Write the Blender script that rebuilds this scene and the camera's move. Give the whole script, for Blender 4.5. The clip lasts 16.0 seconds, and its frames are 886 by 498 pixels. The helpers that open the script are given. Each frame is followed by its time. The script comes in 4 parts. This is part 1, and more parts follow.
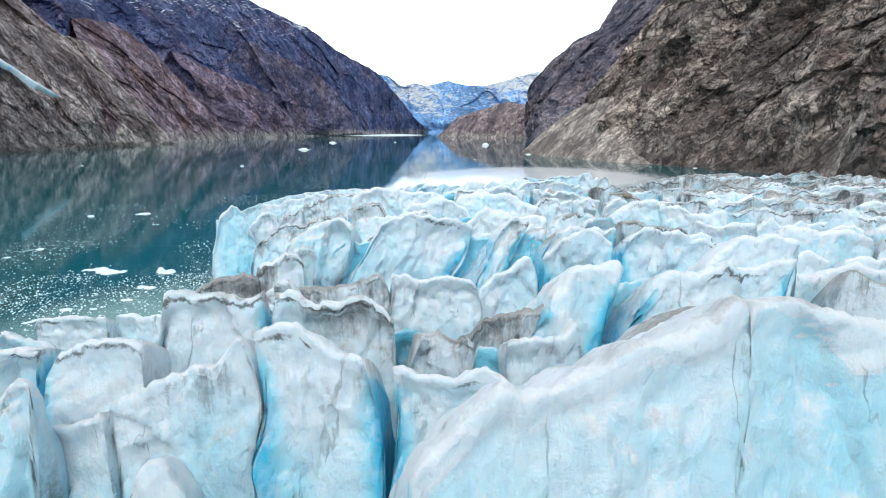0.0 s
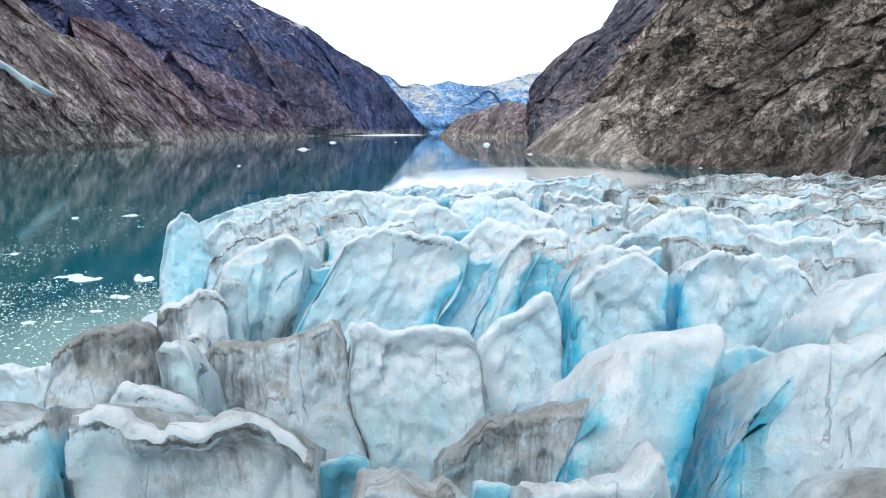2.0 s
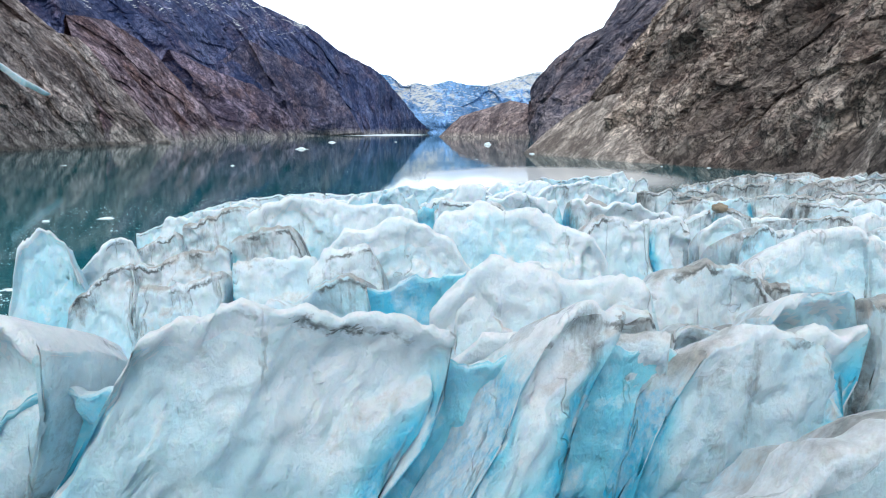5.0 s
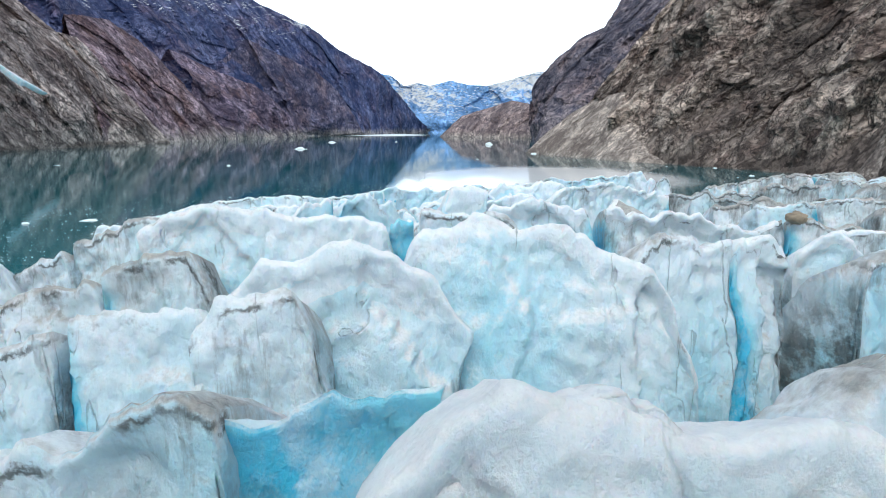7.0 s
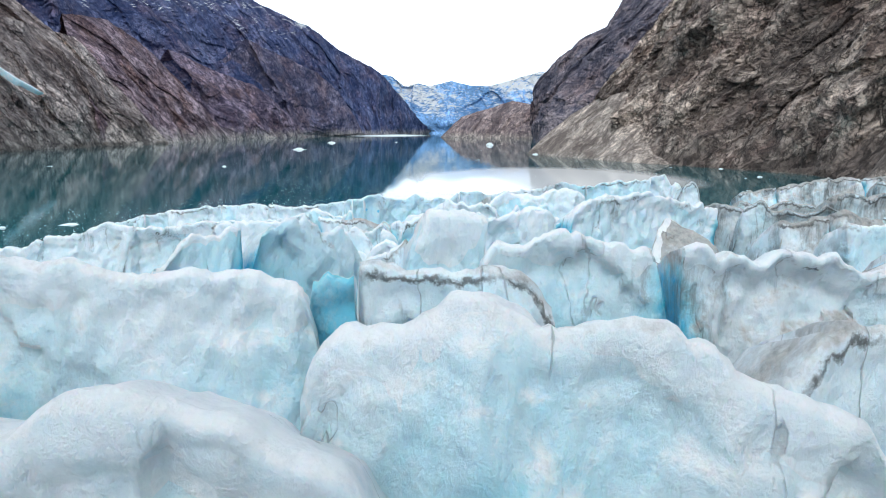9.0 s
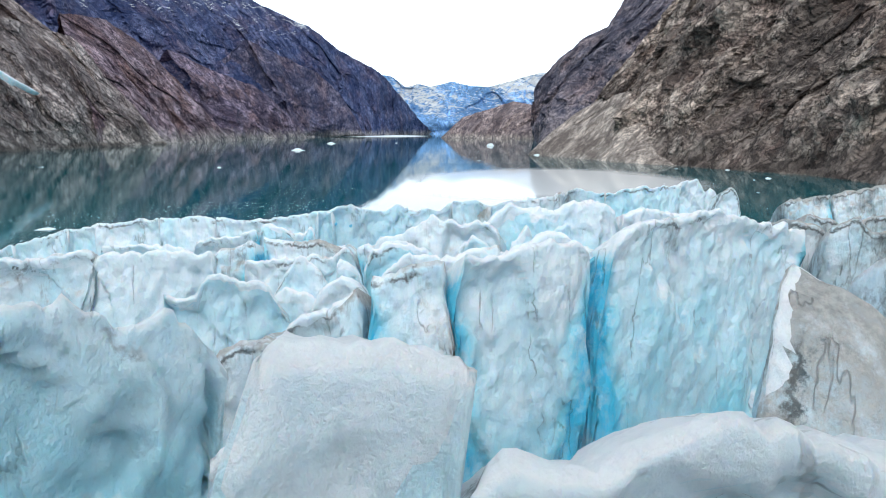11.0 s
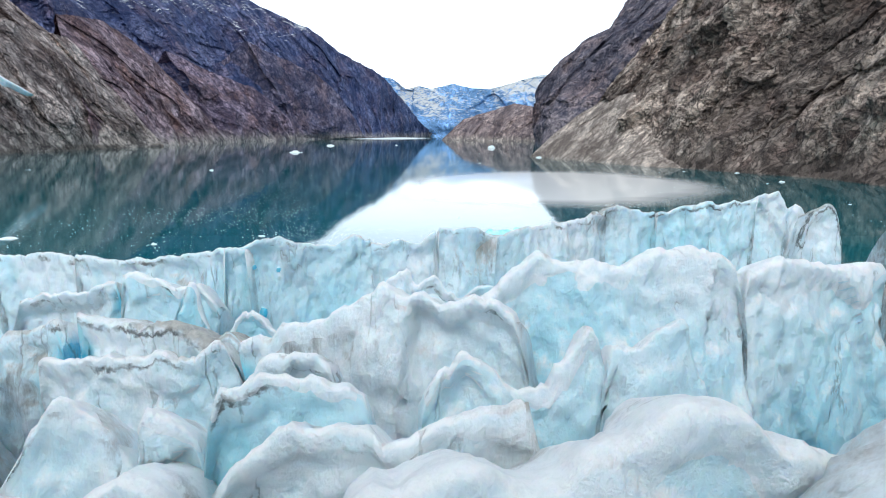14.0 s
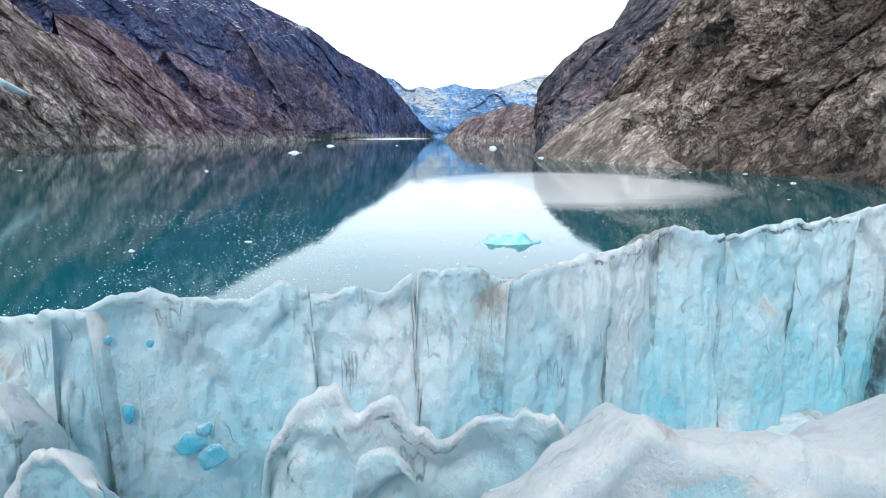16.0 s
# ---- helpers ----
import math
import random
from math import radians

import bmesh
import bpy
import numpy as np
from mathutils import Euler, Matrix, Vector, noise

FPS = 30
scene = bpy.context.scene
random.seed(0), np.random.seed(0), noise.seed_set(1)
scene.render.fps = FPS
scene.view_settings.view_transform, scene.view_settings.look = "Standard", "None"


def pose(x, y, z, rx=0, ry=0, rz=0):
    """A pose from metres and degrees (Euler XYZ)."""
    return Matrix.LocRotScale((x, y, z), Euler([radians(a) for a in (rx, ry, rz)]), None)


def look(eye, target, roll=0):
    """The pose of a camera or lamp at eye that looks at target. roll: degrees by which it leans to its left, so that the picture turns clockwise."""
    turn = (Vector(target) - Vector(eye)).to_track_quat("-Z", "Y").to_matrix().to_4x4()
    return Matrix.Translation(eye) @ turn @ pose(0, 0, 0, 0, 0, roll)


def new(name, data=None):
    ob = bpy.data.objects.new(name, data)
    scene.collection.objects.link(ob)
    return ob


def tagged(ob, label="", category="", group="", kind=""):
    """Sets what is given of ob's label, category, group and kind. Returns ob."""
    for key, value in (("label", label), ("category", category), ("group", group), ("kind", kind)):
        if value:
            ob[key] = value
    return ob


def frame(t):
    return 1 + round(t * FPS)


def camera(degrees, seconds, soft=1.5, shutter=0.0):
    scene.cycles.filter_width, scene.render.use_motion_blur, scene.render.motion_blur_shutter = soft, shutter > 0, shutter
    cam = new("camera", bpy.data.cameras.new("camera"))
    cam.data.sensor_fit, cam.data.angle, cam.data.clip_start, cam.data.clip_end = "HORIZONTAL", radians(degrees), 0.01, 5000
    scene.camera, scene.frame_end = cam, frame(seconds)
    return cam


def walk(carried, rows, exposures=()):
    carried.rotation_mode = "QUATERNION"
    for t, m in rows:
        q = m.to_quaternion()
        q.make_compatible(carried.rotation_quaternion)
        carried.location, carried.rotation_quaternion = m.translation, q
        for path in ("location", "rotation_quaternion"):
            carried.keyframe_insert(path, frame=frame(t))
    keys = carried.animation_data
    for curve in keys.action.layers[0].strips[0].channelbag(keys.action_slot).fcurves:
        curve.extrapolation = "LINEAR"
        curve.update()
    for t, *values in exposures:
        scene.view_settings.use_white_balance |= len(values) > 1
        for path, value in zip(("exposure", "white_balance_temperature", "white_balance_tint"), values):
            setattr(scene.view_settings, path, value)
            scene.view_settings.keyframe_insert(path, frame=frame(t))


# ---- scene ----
cam = camera(74, 16.0, soft=1.1)
PATH = [
    (0, pose(0.000, 0.000, 39.205, 78.307, 0, -0.408)),
    (0.5, pose(0.209, 2.859, 39.004, 78.314, 0, -0.380)),
    (1, pose(0.406, 5.566, 38.823, 78.318, 0, -0.362)),
    (1.5, pose(0.613, 8.363, 38.611, 78.315, 0, -0.335)),
    (2, pose(0.822, 11.195, 38.386, 78.306, 0, -0.305)),
    (2.5, pose(1.045, 13.868, 38.169, 78.292, 0, -0.264)),
    (3, pose(1.297, 17.009, 37.930, 78.276, 0, -0.234)),
    (3.5, pose(1.475, 19.565, 37.701, 78.273, 0, -0.231)),
    (4, pose(1.701, 22.788, 37.400, 78.295, 0, -0.224)),
    (6.5, pose(2.766, 37.321, 36.126, 78.342, 0, -0.122)),
    (7, pose(2.994, 40.246, 35.897, 78.350, 0, -0.091)),
    (7.5, pose(3.249, 43.344, 35.742, 78.334, 0, -0.073)),
    (8, pose(3.470, 46.114, 35.630, 78.335, 0, -0.035)),
    (8.5, pose(3.701, 49.020, 35.535, 78.354, 0, -0.016)),
    (9, pose(3.929, 51.937, 35.433, 78.404, 0, -0.010)),
    (11.5, pose(5.199, 67.186, 34.809, 78.514, 0, 0.082)),
    (12, pose(5.391, 70.146, 34.718, 78.577, 0, 0.089)),
    (12.5, pose(5.587, 73.111, 34.611, 78.614, 0, 0.104)),
    (13, pose(5.779, 76.169, 34.484, 78.639, 0, 0.113)),
    (13.5, pose(5.949, 79.061, 34.362, 78.669, 0, 0.133)),
    (14, pose(6.095, 82.065, 34.263, 78.689, 0, 0.157)),
    (14.5, pose(6.267, 85.153, 34.147, 78.710, 0, 0.189)),
    (15, pose(6.442, 88.437, 34.035, 78.719, 0, 0.219)),
    (15.5, pose(6.618, 91.437, 33.911, 78.726, 0, 0.258)),
    (16, pose(6.815, 94.600, 33.737, 78.731, 0, 0.275)),
]
walk(cam, PATH)

# ---- light ----
SUN_ELEV, SUN_AZ = radians(46), radians(190)
world = bpy.data.worlds.new("overcast")
scene.world = world
world.use_nodes = True
wn = world.node_tree
wn.nodes.clear()


def wnode(kind, **values):
    n = wn.nodes.new(kind)
    for k, v in values.items():
        n.inputs[k].default_value = v
    return n


sky = wn.nodes.new("ShaderNodeTexSky")
sky.sky_type, sky.sun_disc = "NISHITA", False
sky.sun_elevation, sky.sun_rotation = SUN_ELEV, SUN_AZ
sky_level = wnode("ShaderNodeMixRGB", Fac=1.0, Color2=(0.1, 0.1, 0.1, 1))
sky_level.blend_type = "MULTIPLY"
wn.links.new(sky.outputs[0], sky_level.inputs["Color1"])
wcoord = wn.nodes.new("ShaderNodeTexCoord")
wmap = wn.nodes.new("ShaderNodeMapping")
wmap.inputs["Scale"].default_value = (1.5, 1.5, 7.0)
wcloud = wnode("ShaderNodeTexNoise", Scale=1.6, Detail=5.0, Roughness=0.55)
wramp = wn.nodes.new("ShaderNodeValToRGB")
wramp.color_ramp.elements[0].position, wramp.color_ramp.elements[0].color = 0.3, (0.68, 0.84, 1.0, 1)
wramp.color_ramp.elements[1].position, wramp.color_ramp.elements[1].color = 0.62, (0.84, 0.95, 1.05, 1)
wmix = wnode("ShaderNodeMixRGB", Fac=0.88)
back = wnode("ShaderNodeBackground", Strength=1.02)
# the cloud is thinner and brighter low over the fjord's mouth
wdot = wn.nodes.new("ShaderNodeVectorMath")
wdot.operation = "DOT_PRODUCT"
wdot.inputs[1].default_value = (0.0, math.cos(radians(14)), math.sin(radians(14)))
wglow = wn.nodes.new("ShaderNodeMapRange")
wglow.interpolation_type = "SMOOTHERSTEP"
for key, value in (("From Min", 0.72), ("From Max", 1.0), ("To Min", 1.0), ("To Max", 2.7)):
    wglow.inputs[key].default_value = value
wbright = wn.nodes.new("ShaderNodeVectorMath")
wbright.operation = "SCALE"
wn.links.new(wcoord.outputs["Generated"], wdot.inputs[0])
wn.links.new(wdot.outputs["Value"], wglow.inputs["Value"])
wn.links.new(wglow.outputs[0], wbright.inputs["Scale"])
wout = wn.nodes.new("ShaderNodeOutputWorld")
wn.links.new(wcoord.outputs["Generated"], wmap.inputs[0])
wn.links.new(wmap.outputs[0], wcloud.inputs["Vector"])
wn.links.new(wcloud.outputs[0], wramp.inputs[0])
wn.links.new(sky_level.outputs[0], wmix.inputs["Color1"])
wn.links.new(wramp.outputs[0], wmix.inputs["Color2"])
wn.links.new(wmix.outputs[0], wbright.inputs[0])
wn.links.new(wbright.outputs[0], back.inputs["Color"])
wn.links.new(back.outputs[0], wout.inputs[0])

sun_data = bpy.data.lights.new("sun", "SUN")
sun_data.energy, sun_data.angle, sun_data.color = 1.95, radians(40), (1.0, 0.98, 0.95)
sun = new("sun", sun_data)
sun.matrix_basis = look((0, 0, 300), (-100 * math.sin(SUN_AZ), -100 * math.cos(SUN_AZ), 300 - 100 * math.tan(SUN_ELEV)))
scene.view_settings.exposure = 0.0


# ---- materials ----
def material(name, rough=0.6, spec=0.4):
    m = bpy.data.materials.new(name)
    m.use_nodes = True
    t = m.node_tree
    b = t.nodes["Principled BSDF"]
    b.inputs["Roughness"].default_value = rough
    b.inputs["Specular IOR Level"].default_value = spec
    return m, t, b


class Nodes:
    """Short ways to add shader nodes to a tree."""

    def __init__(self, tree):
        self.t = tree
        self.pos = tree.nodes.new("ShaderNodeNewGeometry")

    def link(self, a, b):
        self.t.links.new(a, b)

    def noise(self, scale, detail=4.0, rough=0.55, stretch=(1, 1, 1), kind="FBM", offset=(0, 0, 0), distort=0.0):
        mp = self.t.nodes.new("ShaderNodeMapping")
        mp.inputs["Scale"].default_value = stretch
        mp.inputs["Location"].default_value = offset
        self.link(self.pos.outputs["Position"], mp.inputs[0])
        n = self.t.nodes.new("ShaderNodeTexNoise")
        n.noise_type = kind
        n.inputs["Scale"].default_value = scale
        n.inputs["Detail"].default_value = detail
        n.inputs["Roughness"].default_value = rough
        n.inputs["Distortion"].default_value = distort
        self.link(mp.outputs[0], n.inputs["Vector"])
        return n.outputs[0]

    def voronoi(self, scale, feature="F1", stretch=(1, 1, 1), rand=1.0):
        mp = self.t.nodes.new("ShaderNodeMapping")
        mp.inputs["Scale"].default_value = stretch
        self.link(self.pos.outputs["Position"], mp.inputs[0])
        n = self.t.nodes.new("ShaderNodeTexVoronoi")
        n.feature = feature
        n.inputs["Scale"].default_value = scale
        n.inputs["Randomness"].default_value = rand
        self.link(mp.outputs[0], n.inputs["Vector"])
        return n.outputs["Distance"]

    def ramp(self, value, stops):
        if len(stops) == 2 and not isinstance(stops[0][1], tuple):
            r = self.t.nodes.new("ShaderNodeMapRange")
            for key, v in zip(("From Min", "From Max", "To Min", "To Max"), (stops[0][0], stops[1][0], stops[0][1], stops[1][1])):
                r.inputs[key].default_value = v
            self.link(value, r.inputs["Value"])
            return r.outputs[0]
        r = self.t.nodes.new("ShaderNodeValToRGB")
        e = r.color_ramp.elements
        for k, (p, c) in enumerate(stops):
            el = e[k] if k < 2 else e.new(p)
            el.position = p
            el.color = (c, c, c, 1) if isinstance(c, (int, float)) else (*c, 1)
        self.link(value, r.inputs[0])
        return r.outputs[0]

    def math(self, op, a, b=None, clamp=False):
        n = self.t.nodes.new("ShaderNodeMath")
        n.operation, n.use_clamp = op, clamp
        for k, v in enumerate((a, b)):
            if v is None:
                continue
            if isinstance(v, (int, float)):
                n.inputs[k].default_value = v
            else:
                self.link(v, n.inputs[k])
        return n.outputs[0]

    def mix(self, fac, a, b, blend="MIX"):
        n = self.t.nodes.new("ShaderNodeMixRGB")
        n.blend_type = blend
        for k, v in zip(("Fac", "Color1", "Color2"), (fac, a, b)):
            if isinstance(v, (int, float)):
                n.inputs[k].default_value = v if k == "Fac" else (v, v, v, 1)
            elif isinstance(v, tuple):
                n.inputs[k].default_value = (*v, 1)
            else:
                self.link(v, n.inputs[k])
        return n.outputs[0]

    def attr(self, name):
        n = self.t.nodes.new("ShaderNodeAttribute")
        n.attribute_name = name
        return n.outputs["Fac"]

    def upward(self):
        n = self.t.nodes.new("ShaderNodeSeparateXYZ")
        self.link(self.pos.outputs["Normal"], n.inputs[0])
        return n.outputs["Z"]

    def height(self):
        n = self.t.nodes.new("ShaderNodeSeparateXYZ")
        self.link(self.pos.outputs["Position"], n.inputs[0])
        return n.outputs["Z"]

    def bump(self, shader, value, strength, dist):
        n = self.t.nodes.new("ShaderNodeBump")
        n.inputs["Strength"].default_value = strength
        n.inputs["Distance"].default_value = dist
        self.link(value, n.inputs["Height"])
        self.link(n.outputs[0], shader.inputs["Normal"])


def ice_material(name, dirt, blue, snow):
    """Glacier ice: a white weathered crust, clear blue ice beneath it, and rock dust in washes, streaks, cracks and rims."""
    m, t, b = material(name, 0.55, 0.35)
    k = Nodes(t)
    depth, fresh_glow, joint, up = k.attr("depth"), k.attr("fresh_glow"), k.attr("joint"), k.upward()
    patch = k.noise(0.17, 4, 0.6, (1, 1, 0.8))
    fine = k.noise(3.2, 7, 0.7)
    cloud = k.noise(0.9, 8, 0.68, (1, 1, 0.65), offset=(1, 7, 2))
    scallop = k.voronoi(2.1, "SMOOTH_F1", (1, 1, 0.75))
    # blue ice shows where the crust has broken off: on fresh fractures, with slit glow painted in, in patches, and more
    # the deeper below the crest
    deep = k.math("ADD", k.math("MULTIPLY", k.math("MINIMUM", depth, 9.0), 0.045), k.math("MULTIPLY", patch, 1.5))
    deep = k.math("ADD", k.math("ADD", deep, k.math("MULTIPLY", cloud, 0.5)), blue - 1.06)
    deep = k.math("ADD", deep, k.math("MULTIPLY", fresh_glow, 1.25))
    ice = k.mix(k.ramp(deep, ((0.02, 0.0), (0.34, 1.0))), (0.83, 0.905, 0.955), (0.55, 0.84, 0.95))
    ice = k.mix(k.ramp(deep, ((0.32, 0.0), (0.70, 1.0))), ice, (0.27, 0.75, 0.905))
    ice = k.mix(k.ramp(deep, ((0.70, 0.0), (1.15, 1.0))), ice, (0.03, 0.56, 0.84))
    ice = k.mix(k.ramp(cloud, ((0.50, 0.0), (0.66, 0.5))), ice, (0.86, 0.90, 0.92))
    ice = k.mix(k.ramp(scallop, ((0.22, 0.18), (0.70, 0.0))), ice, (0.44, 0.74, 0.86))
    # upright foliation and a pitted, mottled skin
    foliate = k.noise(1.3, 7, 0.7, (1, 1, 0.16), offset=(4, 2, 9), distort=0.4)
    ice = k.mix(k.math("MULTIPLY", k.ramp(foliate, ((0.52, 0.0), (0.70, 0.32))), k.ramp(up, ((0.2, 1.0), (0.6, 0.0)))), ice, (0.52, 0.64, 0.70))
    mottle = k.noise(1.9, 9, 0.78, (1, 1, 0.75), offset=(11, 2, 6))
    ice = k.mix(k.ramp(mottle, ((0.36, 0.34), (0.50, 0.0))), ice, (0.46, 0.64, 0.74))
    # weathered crust and snow on the tops
    crust = k.ramp(k.math("ADD", up, k.math("MULTIPLY", k.math("SUBTRACT", fine, 0.5), 0.8)), ((0.26, 0.0), (0.58, 1.0)))
    ice = k.mix(k.math("MULTIPLY", crust, 0.72 + 0.28 * snow), ice, k.mix(k.ramp(mottle, ((0.36, 0.0), (0.54, 1.0))), (0.78, 0.825, 0.86), (0.90, 0.935, 0.96)))
    # grey-brown dust washed over the tops and down the faces, thick in some places and absent from most
    where = k.math("ADD", k.noise(0.13, 4, 0.6, offset=(9, 4, 2)), 0.13 * dirt - 0.06 * snow)
    stain = k.math("ADD", k.noise(0.75, 9, 0.76, (1, 1, 0.5), offset=(5, 5, 5)), k.math("MULTIPLY", where, 1.7))
    wash = k.ramp(k.math("ADD", stain, k.math("MULTIPLY", crust, 0.12)), ((1.50, 0.0), (1.78, 0.85)))
    wash = k.math("MULTIPLY", wash, k.ramp(crust, ((0.0, 0.32), (1.0, 1.0))))
    ice = k.mix(wash, ice, k.mix(k.ramp(fine, ((0.35, 0.0), (0.65, 1.0))), (0.20, 0.195, 0.185), (0.50, 0.48, 0.44)))
    # dark curtains that hang from the crest in fine threads
    fall = k.ramp(k.math("MULTIPLY", depth, 0.16), ((0.0, 1.0), (1.0, 0.0)))
    thread = k.noise(2.3, 8, 0.75, (1, 1, 0.10), offset=(3, 1, 0), distort=0.35)
    curtain = k.math("ADD", k.math("MULTIPLY", thread, 0.8), k.math("ADD", k.math("MULTIPLY", k.noise(0.30, 5, 0.65, (1, 1, 0.35), offset=(6, 2, 8)), 1.0), k.math("MULTIPLY", fall, 0.22)))
    curtain = k.math("ADD", curtain, k.math("ADD", k.math("MULTIPLY", k.math("SUBTRACT", where, 0.5), 1.1), k.math("MULTIPLY", k.math("SUBTRACT", fine, 0.5), 0.35)))
    hang = k.math("MULTIPLY", k.ramp(curtain, ((1.29, 0.0), (1.54, 0.9))), k.ramp(up, ((0.30, 1.0), (0.65, 0.25))))
    ice = k.mix(hang, ice, k.mix(k.ramp(fine, ((0.40, 0.0), (0.65, 1.0))), (0.05, 0.056, 0.06), (0.20, 0.20, 0.19)))

    # thin wandering cracks that hold black grit
    def thin(scale, width, offset, most):
        n = k.noise(scale, 5, 0.5, (1, 1, 0.14), offset=offset, distort=0.25)
        away = k.math("ADD", k.math("ABSOLUTE", k.math("SUBTRACT", n, 0.5)), k.math("MULTIPLY", k.math("SUBTRACT", fine, 0.45), width * 1.6))
        held = k.ramp(k.math("ADD", k.noise(scale * 1.8, 3, 0.5, offset=(2, 2, 9)), 0.08 * dirt), ((0.50, 0.0), (0.62, most)))
        return k.math("MULTIPLY", k.ramp(away, ((width * 0.3, 1.0), (width, 0.0))), held)

    line = thin(0.30, 0.006, (4, 9, 1), 0.35)
    edge = k.math("MULTIPLY", joint, k.ramp(k.math("ADD", k.noise(0.5, 6, 0.7, offset=(3, 8, 3)), k.math("MULTIPLY", fine, 0.25)), ((0.56, 0.0), (0.70, 0.85))))
    # black grit washed to the edge of the crest
    rim = k.math("ABSOLUTE", k.math("SUBTRACT", k.math("ADD", depth, k.math("MULTIPLY", k.math("ADD", fine, cloud), 0.7)), 1.0))
    rim = k.math("MULTIPLY", k.ramp(rim, ((0.03, 1.0), (0.14, 0.0))), k.ramp(up, ((0.45, 1.0), (0.8, 0.2))))
    rim = k.math("MULTIPLY", rim, k.ramp(k.math("ADD", k.noise(0.40, 5, 0.66, offset=(8, 3, 3)), 0.09 * dirt - 0.08 * snow), ((0.53, 0.0), (0.63, 0.85))))
    grit = k.math("MAXIMUM", line, k.math("MAXIMUM", edge, rim))
    ice = k.mix(grit, ice, k.mix(k.ramp(fine, ((0.40, 0.0), (0.65, 1.0))), (0.03, 0.034, 0.036), (0.14, 0.14, 0.13)))
    k.link(ice, b.inputs["Base Color"])
    rel = k.math("ADD", k.noise(1.5, 10, 0.68, (1, 1, 0.7)), k.math("ADD", k.math("MULTIPLY", scallop, 0.55), k.math("MULTIPLY", line, -0.5)))
    rel = k.math("ADD", rel, k.math("MULTIPLY", mottle, 0.25))
    k.bump(b, rel, 1.0, 0.34)
    b.inputs["Subsurface Weight"].default_value = 0.15
    b.inputs["Subsurface Radius"].default_value = (0.2, 0.6, 0.9)
    b.inputs["Subsurface Scale"].default_value = 0.4
    return m


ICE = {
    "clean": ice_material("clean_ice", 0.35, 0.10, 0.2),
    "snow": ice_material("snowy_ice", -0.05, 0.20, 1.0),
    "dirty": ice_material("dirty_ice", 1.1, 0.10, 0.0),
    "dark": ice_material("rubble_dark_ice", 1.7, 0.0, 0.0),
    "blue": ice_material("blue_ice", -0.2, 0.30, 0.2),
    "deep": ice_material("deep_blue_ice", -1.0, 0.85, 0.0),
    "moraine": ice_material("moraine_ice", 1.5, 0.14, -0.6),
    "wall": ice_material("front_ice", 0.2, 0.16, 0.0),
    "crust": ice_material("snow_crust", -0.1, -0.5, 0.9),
}


